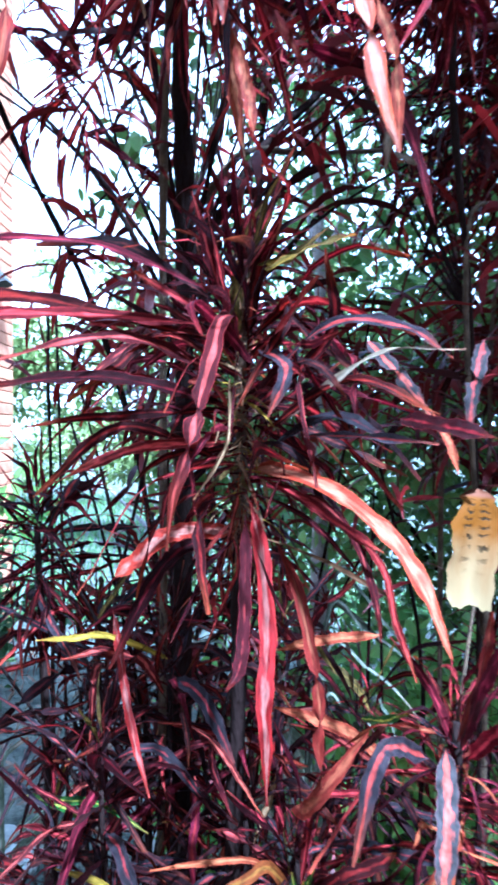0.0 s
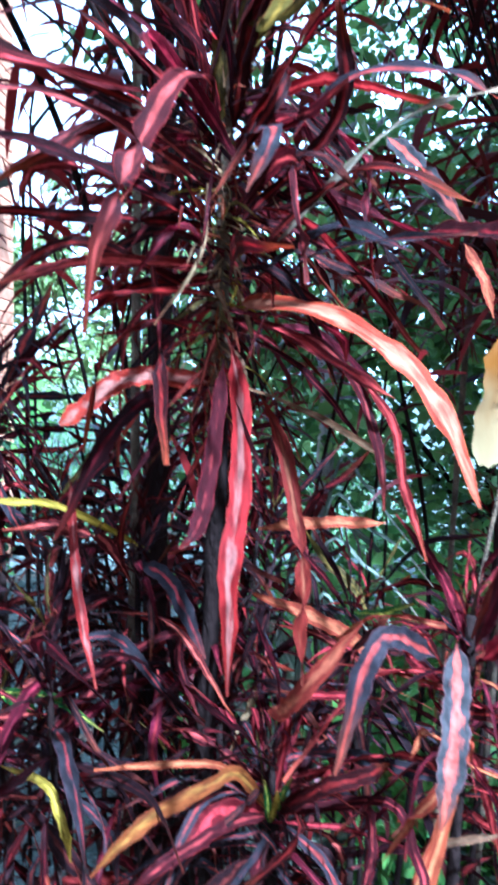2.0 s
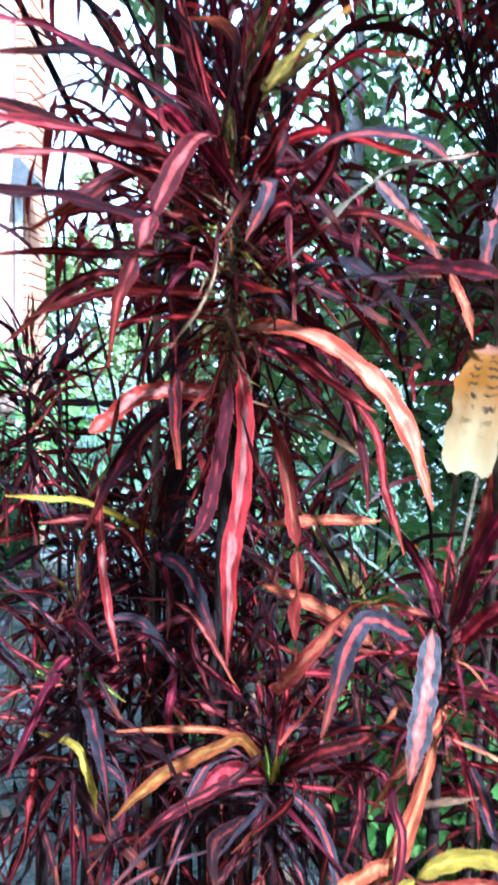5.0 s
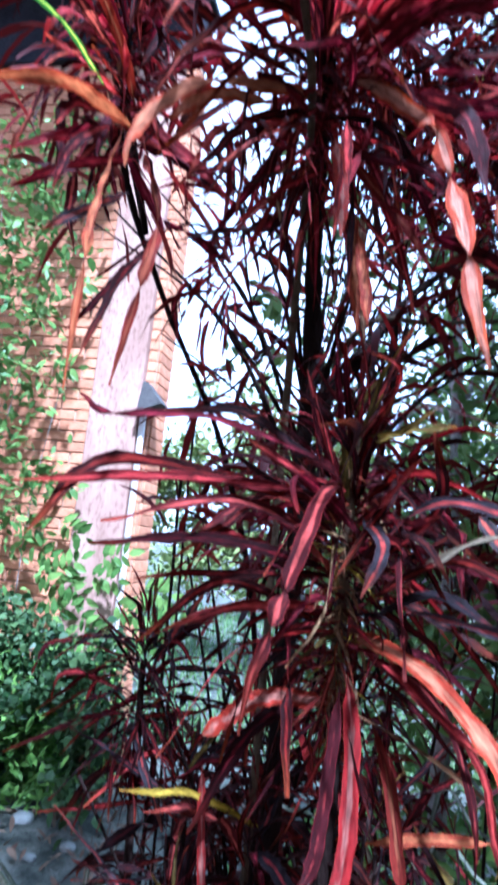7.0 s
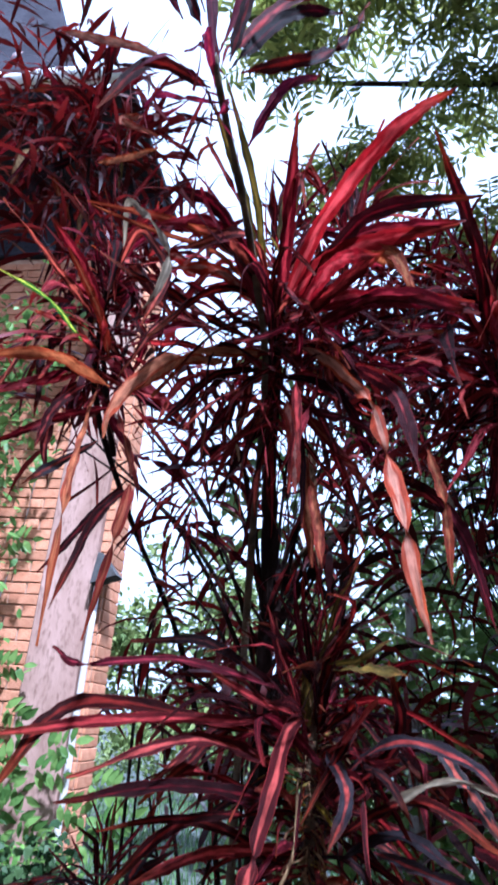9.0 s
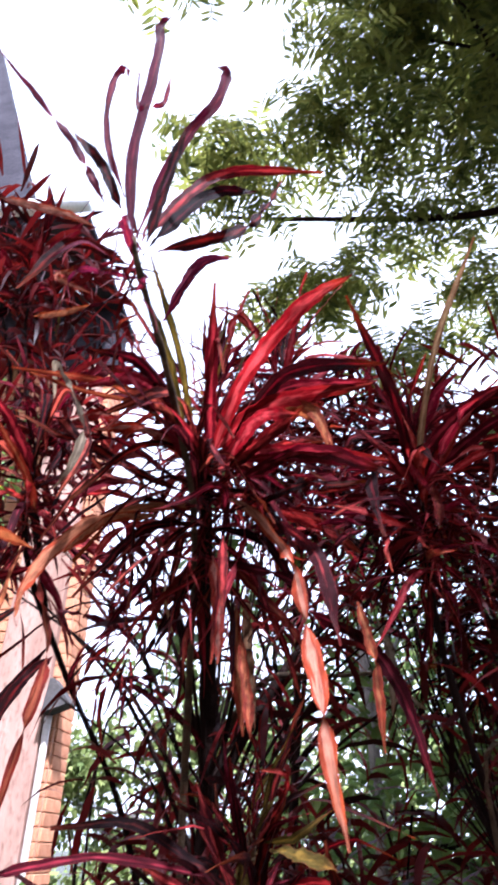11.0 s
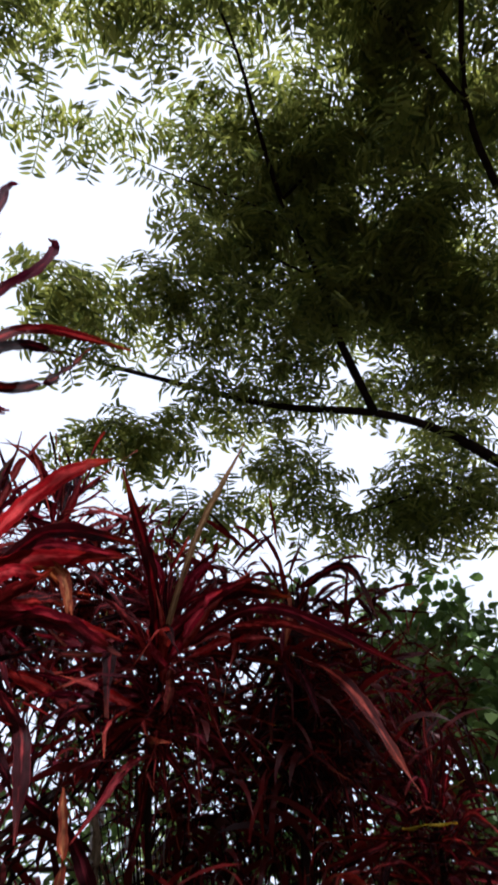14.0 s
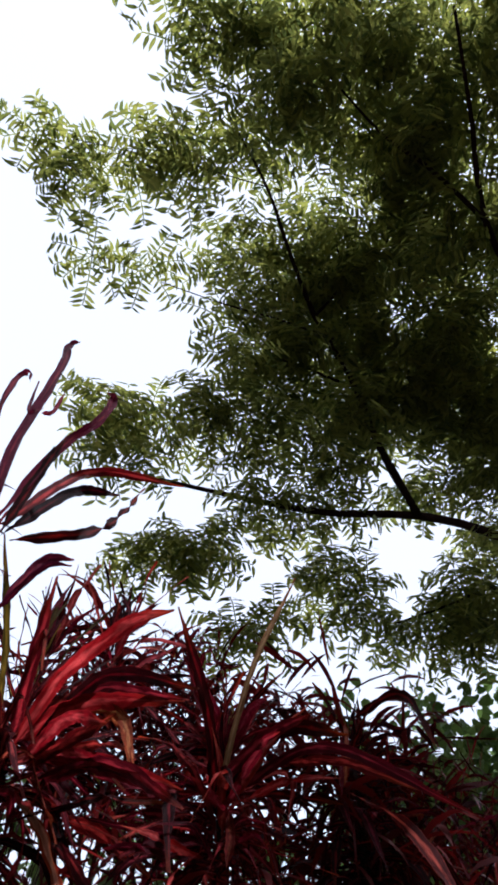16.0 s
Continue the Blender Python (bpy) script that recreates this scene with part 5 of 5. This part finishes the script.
leafy_tree("hedge_tree", "slender pale-trunked tree with small green leaves", "tree",
           [(0.27, 2.4, -0.03), (0.27, 2.35, 1.2), (0.26, 2.3, 2.0), (0.23, 2.3, 2.9)],
           [(0.5, 2.9, 1.9, 0.5, 0.5, 0.5, 1.0), (0.35, 2.8, 2.5, 0.5, 0.5, 0.5, 1.0), (0.8, 3.0, 2.3, 0.5, 0.5, 0.6, 1.0), (0.1, 3.2, 2.7, 0.5, 0.5, 0.5, 0.7), (0.02, 2.8, 2.0, 0.35, 0.4, 0.5, 1.0), (0.1, 2.8, 1.4, 0.4, 0.4, 0.4, 0.8), (0.7, 3.0, 1.4, 0.6, 0.5, 0.5, 1.0), (0.2, 3.0, 0.8, 0.8, 0.4, 0.5, 1.2), (1.0, 3.0, 0.7, 0.8, 0.4, 0.5, 1.2)],
           5600, 0.055, OVAL, GREEN_HEDGE, BARK_GREY, 72, 0.035, group="trees behind the shrubs")
leafy_tree("thicket_tree", "dark twiggy small tree with fine leaves behind the shrubs", "tree",
           [(0.0, 1.75, -0.03), (-0.02, 1.7, 1.2), (0.02, 1.68, 1.8), (0.05, 1.65, 2.5)],
           [(-0.16, 1.6, 2.25, 0.22, 0.2, 0.22, 1.0), (0.10, 1.6, 2.2, 0.25, 0.2, 0.25, 1.2), (-0.02, 1.65, 2.5, 0.25, 0.2, 0.2, 1.0), (-0.24, 1.65, 2.05, 0.15, 0.2, 0.15, 0.6), (0.25, 1.7, 2.0, 0.2, 0.2, 0.2, 1.0), (0.22, 1.7, 2.45, 0.22, 0.2, 0.22, 1.0)],
           520, 0.055, OVAL, GREEN_HEDGE, BARK_DARK, 75, 0.02, group="trees behind the shrubs")
leafy_tree("bush", "green broad-leaved bush beside the brick house", "bush",
           [(-1.75, 3.6, -0.03), (-1.75, 3.55, 0.45), (-1.75, 3.5, 0.8)],
           [(-1.95, 3.5, 0.78, 0.4, 0.3, 0.36, 1.0), (-1.65, 3.4, 0.62, 0.42, 0.3, 0.36, 1.0), (-1.4, 3.3, 0.45, 0.4, 0.3, 0.35, 0.8), (-2.2, 3.5, 0.62, 0.5, 0.3, 0.45, 1.0)],
           4200, 0.06, BROAD, GREEN_BUSH, BARK_GREY, 76, 0.02)
leafy_tree("far_tree", "distant bright green tree beyond the garden", "tree",
           [(-1.0, 8.5, -0.03), (-1.0, 8.5, 1.5), (-0.9, 8.5, 2.6)],
           [(-2.6, 8.4, 2.5, 0.9, 0.8, 0.8, 1.0), (-1.7, 8.4, 2.75, 0.9, 0.8, 0.8, 1.0), (-2.2, 14.2, 1.2, 1.4, 0.8, 0.8, 1.4), (-4.3, 14.0, 1.2, 1.4, 0.7, 0.9, 1.4), (-3.2, 8.2, 2.1, 0.9, 0.7, 0.8, 1.0), (-1.6, 8.5, 1.7, 1.0, 0.8, 0.7, 1.0), (-0.6, 8.3, 2.4, 1.0, 0.8, 0.7, 1.0), (0.3, 8.5, 2.2, 1.0, 0.8, 0.9, 1.0), (-1.2, 8.2, 1.5, 1.2, 0.8, 0.5, 1.0), (0.2, 8.2, 1.2, 1.2, 0.8, 0.7, 1.0), (1.2, 8.5, 2.8, 1.0, 0.9, 1.2, 1.2)],
           17000, 0.1, BROAD, GREEN_FAR, BARK_GREY, 74, 0.09)


# ---- the big tree with pinnate leaves ----
def pinnate_tree():
    r = random.Random(5)
    tree = thing("neem_tree", 3.4, 2.2, 0.0, "tall tree with spreading dark limbs and feathery pinnate green leaves", "tree")
    def limb(name, points, thick, thin):
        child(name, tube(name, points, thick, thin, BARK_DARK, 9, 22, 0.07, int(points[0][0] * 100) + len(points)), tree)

    limb("trunk", [(3.4, 2.2, -0.05), (3.35, 2.2, 1.5), (3.1, 2.1, 2.9), (2.7, 1.95, 3.5)], 0.0900, 0.0420)
    limb("branch", [(2.7, 1.95, 3.5), (2.1, 1.8, 3.72), (1.615, 1.685, 3.85), (1.27, 1.75, 3.99), (0.8, 1.88, 4.06), (0.13, 1.9, 4.14), (-0.3, 1.9, 4.2)], 0.0330, 0.0072)
    limb("branch", [(1.27, 1.74, 3.98), (1.05, 1.55, 4.25), (0.9, 1.35, 4.42), (0.64, 1.09, 4.61), (0.45, 0.82, 4.74), (0.3, 0.58, 4.83), (0.05, 0.3, 4.95)], 0.0210, 0.0042)
    limb("branch", [(2.7, 1.95, 3.5), (2.2, 1.3, 4.1), (1.6, 0.8, 4.5), (1.295, 0.497, 4.637), (1.1, 0.1, 4.75), (0.92, -0.25, 4.85)], 0.0270, 0.0060)
    limb("branch", [(1.295, 0.497, 4.637), (1.0, 0.35, 4.76), (0.78, 0.27, 4.84), (0.5, 0.1, 4.95)], 0.0120, 0.0042)
    limb("branch", [(2.4, 1.9, 3.5), (1.9, 1.9, 3.62), (1.63, 1.85, 3.68), (1.45, 1.98, 3.66), (1.2, 2.1, 3.6)], 0.0132, 0.0042)
    limb("branch", [(0.74, 1.15, 4.52), (0.46, 1.1, 4.53), (0.19, 1.05, 4.49), (-0.12, 0.98, 4.46)], 0.0066, 0.002)
    limb("branch", [(0.9, 1.35, 4.42), (0.5, 1.3, 4.5), (0.24, 1.35, 4.5)], 0.0078, 0.0030)
    limb("branch", [(0.3, 0.58, 4.83), (-0.1, 0.55, 4.85), (-0.6, 0.52, 4.8)], 0.0036, 0.0018)
    limb("branch", [(0.64, 1.09, 4.61), (0.75, 0.95, 4.75), (0.7, 0.8, 4.9)], 0.0078, 0.0030)
    # clumps of foliage: centre, reach, number of leaves
    top_clumps = [
        (-0.46, 0.72, 4.72, 0.36, 85), (-0.28, 0.62, 4.76, 0.3, 40), (-0.12, 0.62, 4.8, 0.3, 40), (0.04, 0.17, 4.84, 0.32, 60), (0.08, -0.02, 4.89, 0.32, 70), (0.29, 0.07, 4.89, 0.35, 75), (-0.08, 0.30, 4.84, 0.25, 40), (0.48, -0.11, 4.93, 0.40, 100),
        (0.25, 0.75, 4.85, 0.32, 26), (0.55, 0.45, 4.95, 0.42, 60), (0.6, 0.95, 4.75, 0.42, 105), (0.95, 0.35, 4.85, 0.5, 160),
        (1.3, 0.4, 4.75, 0.5, 140), (1.0, -0.2, 4.95, 0.55, 130), (1.6, 0.0, 4.8, 0.7, 150), (0.62, 0.05, 5.0, 0.4, 100),
        # unseen clumps, added to keep the sun off the right-hand shrubs
        (1.35, -0.5, 5.0, 0.6, 150), (1.9, -0.4, 4.9, 0.6, 150), (2.3, -0.2, 4.7, 0.6, 130),
    ]
    middle_clumps = [
        (0.95, 0.85, 4.65, 0.45, 150), (1.3, 0.95, 4.5, 0.5, 170), (0.75, 1.25, 4.55, 0.4, 110), (1.1, 1.35, 4.4, 0.4, 130),
        (1.55, 1.3, 4.3, 0.5, 150), (2.0, 1.2, 4.3, 0.7, 150), (2.2, 0.5, 4.6, 0.7, 120), (0.39, 0.94, 4.72, 0.33, 85),
        (-0.15, 0.94, 4.46, 0.17, 14), (0.12, 1.13, 4.37, 0.17, 24), (0.18, 1.32, 4.16, 0.2, 30), (0.41, 1.22, 4.4, 0.36, 90),
        (0.45, 1.41, 4.2, 0.33, 64), (0.72, 1.41, 4.27, 0.35, 80),
    ]
    low_clumps = [
        (-0.37, 1.51, 4.08, 0.3, 50), (-0.12, 1.56, 4.21, 0.3, 52), (-0.23, 1.65, 4.02, 0.3, 50), (0.1, 1.89, 3.69, 0.28, 90),
        (0.25, 1.89, 3.85, 0.25, 55), (0.5, 2.08, 3.4, 0.25, 40), (0.79, 1.94, 3.76, 0.3, 50), (0.97, 1.99, 3.64, 0.3, 58),
        (0.7, 2.08, 3.49, 0.25, 32), (1.39, 1.94, 3.57, 0.35, 130), (1.64, 1.84, 3.82, 0.4, 100), (1.26, 2.03, 3.47, 0.28, 50),
        (0.78, 1.84, 4.02, 0.3, 34), (1.02, 1.7, 4.15, 0.3, 32), (0.31, 1.7, 3.99, 0.33, 46), (1.29, 1.75, 4.09, 0.4, 60),
        (1.68, 1.7, 4.16, 0.4, 80), (1.74, 1.8, 3.53, 0.45, 100),
    ]
    spots, stalks = [], []
    thicker = [(x, y, z, reach, 0.4 * n) for x, y, z, reach, n in middle_clumps if x > 0.9]
    for cx, cy, cz, reach, n in top_clumps + middle_clumps + low_clumps + thicker:
        for k in range(max(1, int(n * (0.62 if cz < 4.2 else 0.62 if cx < 0.35 else 0.95)) // 9)):
            # a twig end, from which leaves spread and droop
            end = Vector((0.1, -0.3, 1.6)) + (Vector((cx, cy, cz)) - Vector((0.1, -0.3, 1.6))) * 1.05 + Vector((r.gauss(0, 0.42), r.gauss(0, 0.42), r.gauss(0, 0.3))) * reach
            lead = r.uniform(0, 360)
            for q in range(9):
                az = radians(lead + q * 40 + r.uniform(-15, 15))
                el = radians(r.uniform(-25, 30))
                L = r.uniform(0.18, 0.29)
                pt, line = end.copy(), []
                for i in range(9):
                    line.append(pt.copy())
                    e = el - radians(55) * (i / 8) ** 1.3
                    pt = pt + Vector((math.cos(az) * math.cos(e), math.sin(az) * math.cos(e), math.sin(e))) * (L / 9)
                for i in range(1, 9):
                    if r.random() < 0.12:
                        continue
                    t = (line[i] - line[i - 1]).normalized()
                    across = t.cross(Vector((0, 0, 1))).normalized()
                    up = across.cross(t)
                    for sgn in (1, -1):
                        out = (across * sgn * 0.82 + t * 0.5 - up * 0.22 + Vector((r.uniform(-.3, .3), r.uniform(-.3, .3), r.uniform(-.35, .25)))).normalized()
                        nor = (up + across * sgn * 0.2 + Vector((r.uniform(-.4, .4), r.uniform(-.4, .4), 0))).normalized()
                        yy = nor.cross(out).normalized() * -sgn
                        s = r.uniform(0.052, 0.082) * (1.0 if i > 1 else 0.8)
                        m = Matrix.Identity(4)
                        m.col[0][:3], m.col[1][:3], m.col[2][:3], m.col[3][:3] = out * s, yy * s, nor * s, line[i]
                        spots.append(m)
                    d = line[i] - line[i - 1]
                    m = Matrix.Identity(4)
                    m.col[0][:3], m.col[1][:3], m.col[2][:3], m.col[3][:3] = d * 1.03, across * 0.006, up * 0.006, line[i - 1]
                    stalks.append(m)
    child("crown", scatter_mesh("crown", spots, SICKLE, GREEN_NEEM), tree)
    child("leaf_stalk", scatter_mesh("leaf_stalk", stalks, [(0, 0.5, 0), (1, 0.5, 0), (1, -0.5, 0), (0, -0.5, 0)], GREEN_NEEM), tree)


pinnate_tree()


def vine():
    r = random.Random(44)
    spots = []
    heart = [(0, 0, 0), (-0.12, 0.3, 0.04), (0.15, 0.5, 0.05), (0.6, 0.34, 0.02), (1, 0, -0.12), (0.6, -0.34, 0.02), (0.15, -0.5, 0.05), (-0.12, -0.3, 0.04)]
    for i in range(420):
        x = r.uniform(1.25, 2.4)
        at = Vector((x, 2.45 + r.uniform(-0.2, 0.3), 3.15 + 0.1 * math.sin(x * 5) + r.gauss(0, 0.14)))
        s = r.uniform(0.04, 0.07)
        spots.append(Matrix.Translation(at) @ turn(r, 0.8) @ Matrix.Diagonal((s, s, s, 1)))
    ob = thing("vine", 1.7, 2.8, 0.0, "climbing vine with heart-shaped green leaves over a small tree", "vine")
    child("vine_stem", tube("vine_stem", [(1.7, 2.8, -0.03), (1.6, 2.6, 1.6), (1.5, 2.45, 3.1), (1.9, 2.45, 3.2), (2.3, 2.5, 3.1)], 0.012, 0.005, BARK_GREY, 6, 24, 0.1), ob)
    child("foliage", scatter_mesh("foliage", spots, heart, GREEN_VINE), ob)


vine()

# ---- bare branches in the gap beside the house ----
def dry_branch(points, r0, r1, label="thin bare grey branch among the shrubs"):
    ob = new("dry_branch", tube("dry_branch", points, r0, r1, BARK_STEM if points[0][0] > 0.2 else BARK_DARK, 7, 16, 0.1, len(bpy.data.objects)))
    tagged(ob, label, "branch", "dry branches")


dry_branch([(0.38, 1.25, -0.03), (0.39, 1.3, 1.2), (0.405, 1.3, 1.73), (0.47, 1.35, 1.86), (0.554, 1.4, 1.97)], 0.006, 0.002)
dry_branch([(0.42, 1.15, -0.03), (0.44, 1.18, 1.3), (0.471, 1.2, 1.73), (0.62, 1.25, 1.77), (0.78, 1.3, 1.844)], 0.0055, 0.002)
dry_branch([(-0.45, 1.55, -0.03), (-0.47, 1.58, 1.2), (-0.48, 1.6, 1.75), (-0.36, 1.6, 1.9), (-0.26, 1.6, 2.03), (-0.1, 1.6, 2.2)], 0.005, 0.003)
dry_branch([(-0.38, 1.45, -0.03), (-0.42, 1.48, 1.3), (-0.433, 1.5, 1.83), (-0.36, 1.5, 1.93), (-0.29, 1.5, 2.03), (-0.25, 1.5, 2.3)], 0.004, 0.002)


# ---- the house ----
def box_mesh(name, x0, x1, y0, y1, z0, z1, material, bevel=0.006):
    bm = bmesh.new()
    bmesh.ops.create_cube(bm, size=1)
    for v in bm.verts:
        v.co = Vector(((x0 + x1) / 2 + v.co.x * (x1 - x0), (y0 + y1) / 2 + v.co.y * (y1 - y0), (z0 + z1) / 2 + v.co.z * (z1 - z0)))
    if bevel:
        bmesh.ops.bevel(bm, geom=bm.edges[:], offset=bevel, segments=1, affect="EDGES")
    me = bpy.data.meshes.new(name)
    bm.to_mesh(me)
    bm.free()
    me.materials.append(material)
    return me


def house():
    h = thing("house", -3.5, 5.5, 0.0, "orange brick house with a plastered pilaster and deep dark eaves", "house")
    wall = child("wall", box_mesh("wall", -7.0, -1.62, 4.22, 4.5, -0.05, 5.2, MORTAR, 0), h)
    child("pilaster", box_mesh("pilaster", -2.055, -1.685, 4.14, 4.215, -0.05, 5.2, PLASTER), h, None, "stained pinkish plaster pilaster")
    child("downpipe", tube("downpipe", [(-1.655, 4.17, 0.1), (-1.655, 4.17, 1.2), (-1.655, 4.17, 2.33)], 0.022, 0.022, PIPE, 10, 8), h, None, "weathered pale rainwater pipe")
    bm = bmesh.new()
    lo = [bm.verts.new(v) for v in ((-1.665, 4.20, 2.33), (-1.665, 4.05, 2.33), (-1.49, 4.05, 2.39), (-1.49, 4.20, 2.39))]
    hi = [bm.verts.new(v) for v in ((-1.66, 4.20, 2.55), (-1.66, 4.10, 2.55), (-1.63, 4.10, 2.55), (-1.63, 4.20, 2.55))]
    bm.faces.new(lo[::-1])
    bm.faces.new(hi)
    for i in range(4):
        bm.faces.new((lo[i], lo[(i + 1) % 4], hi[(i + 1) % 4], hi[i]))
    me = bpy.data.meshes.new("rain_hopper")
    bm.to_mesh(me)
    bm.free()
    me.materials.append(SLATE)
    child("rain_hopper", me, h, None, "dark grey wedge-shaped hopper over the pipe")
    child("soffit", box_mesh("soffit", -7.2, -1.6, 3.14, 4.6, 5.86, 5.92, ROOFING, 0.01), h, None, "dark boarded underside of the eaves")
    child("cladding", box_mesh("cladding", -7.0, -1.64, 4.16, 4.5, 5.2, 5.86, ROOFING, 0.01), h, None, "dark boarding under the eaves")
    child("gutter", tube("gutter", [(-1.58, 3.07, 5.96), (-3.0, 3.07, 5.98), (-7.2, 3.07, 6.0)], 0.062, 0.062, GUTTER, 12, 12), h, None, "white metal eaves gutter")
    bm = bmesh.new()
    front = [(-2.07, 3.15, 6.0), (-7.2, 3.15, 6.0), (-7.2, 3.95, 10.5), (-3.77, 3.95, 10.5)]
    a = [bm.verts.new(v) for v in front]
    b = [bm.verts.new((x, y + 0.14, z)) for x, y, z in front]
    bm.faces.new(a)
    bm.faces.new(b[::-1])
    for i in range(4):
        bm.faces.new((a[i], b[i], b[(i + 1) % 4], a[(i + 1) % 4]))
    bmesh.ops.recalc_face_normals(bm, faces=bm.faces[:])
    me = bpy.data.meshes.new("roof")
    bm.to_mesh(me)
    bm.free()
    me.materials.append(ROOFING)
    child("roof", me, h, None, "steep dark roof slope")
    # bricks: those on the stretch beside the pilaster singly, the rest joined
    r = random.Random(8)
    brick = [box_mesh("brick", -0.112, 0.112, -0.022, 0.012, -0.033, 0.033, BRICK, 0.004) for _ in range(1)][0]
    short = box_mesh("brick", -0.053, 0.053, -0.022, 0.012, -0.036, 0.036, BRICK, 0.004)
    end = box_mesh("brick", -0.012, 0.016, -0.13, 0.13, -0.036, 0.036, BRICK, 0.004)
    rest_v, rest_f = [], []
    single = 0
    for row in range(66):
        z = 0.04 + row * 0.078
        off = 0.118 if row % 2 else 0.0
        for c in range(20):
            x = -2.19 - off - c * 0.235
            if x < -6.8:
                break
            if x > -3.4 and 1.0 < z < 5.1 and single < 168:
                child("brick", brick, wall, pose(x, 4.230 + r.uniform(-0.003, 0.003), z, r.uniform(-0.6, 0.6), 0, r.uniform(-0.6, 0.6)))
                single += 1
            else:
                k = len(rest_v)
                for dy in (-0.022, 0.0):
                    rest_v += [(x - 0.112, 4.230 + dy, z - 0.033), (x + 0.112, 4.230 + dy, z - 0.033), (x + 0.112, 4.230 + dy, z + 0.033), (x - 0.112, 4.230 + dy, z + 0.033)]
                rest_f += [(k, k + 1, k + 2, k + 3), (k, k + 4, k + 5, k + 1), (k + 1, k + 5, k + 6, k + 2), (k + 2, k + 6, k + 7, k + 3), (k + 3, k + 7, k + 4, k)]
        if row % 2:
            child("brick", short, wall, pose(-2.128, 4.230 + r.uniform(-0.003, 0.003), z))
        child("brick", end, wall, pose(-1.618, 4.36 + r.uniform(-0.003, 0.003), z))
        child("brick", short, wall, pose(-1.676 + r.uniform(-0.003, 0.003), 4.228, z))
    ob = child("brickwork", mesh_of("brickwork", rest_v, rest_f, BRICK, False), wall)
    ob["kind"] = "stuff"
    # creeper on the wall
    spots = []
    for i in range(2200):
        if i % 13 == 0:
            cx, cz, cs = -2.22 - abs(r.gauss(0, 0.6)), r.uniform(1.0, 4.3), r.uniform(0.05, 0.16)
        x, z = cx + r.gauss(0, cs), cz + r.gauss(0, cs * 1.3)
        s = r.uniform(0.04, 0.1) * (1.5 if i % 4 == 0 else 1.0)
        spots.append(Matrix.Translation((x, 4.1 - r.uniform(0, 0.6), z)) @ turn(r, 0.7) @ Matrix.Diagonal((s, s, s, 1)))
    for x, z in ((-2.07, 1.77), (-2.28, 1.83), (-1.95, 1.48), (-2.13, 1.31), (-2.16, 4.47), (-2.22, 3.90), (-2.44, 3.04), (-2.18, 2.58), (-2.16, 3.18), (-2.05, 4.37), (-2.56, 3.82), (-2.08, 1.15), (-1.88, 1.10), (-1.68, 1.20), (-1.97, 0.96), (-1.73, 0.89), (-1.50, 1.01), (-1.32, 1.15), (-1.63, 1.35), (-2.00, 0.77), (-1.37, 0.86), (-1.95, 1.26), (-2.23, 1.47), (-1.63, 0.72), (-1.24, 0.97)):
        lean = r.uniform(-40, 40)
        for k in range(9):
            along = Matrix.Rotation(radians(lean), 4, "Y") @ Vector((0.045 * (k // 2) - 0.1, 0, 0))
            tilt = Matrix.Rotation(radians(lean + (62 if k % 2 else -62) * (k < 8)), 4, "Y")
            s = r.uniform(0.09, 0.13)
            spots.append(Matrix.Translation((x + along.x, 3.98 + r.uniform(-0.03, 0.03), z + along.z)) @ tilt @ Matrix.Rotation(radians(90 + r.uniform(-30, 30)), 4, "X") @ Matrix.Diagonal((s, s, s, 1)))
    v = thing("creeper", -2.6, 4.1, 0.0, "green leafy creeper hanging against the brick wall", "creeper")
    for i in range(5):
        x = -2.3 - 0.35 * i
        child("creeper_stem", tube("creeper_stem", [(x, 4.08, -0.03), (x - 0.05, 4.05, 1.5), (x + 0.08, 4.08, 3.0), (x - 0.05, 4.1, 4.3)], 0.004, 0.002, BARK_GREY, 6, 16, 0.1, i), v)
    child("foliage", scatter_mesh("foliage", spots, OVAL, GREEN_VINE), v)


house()
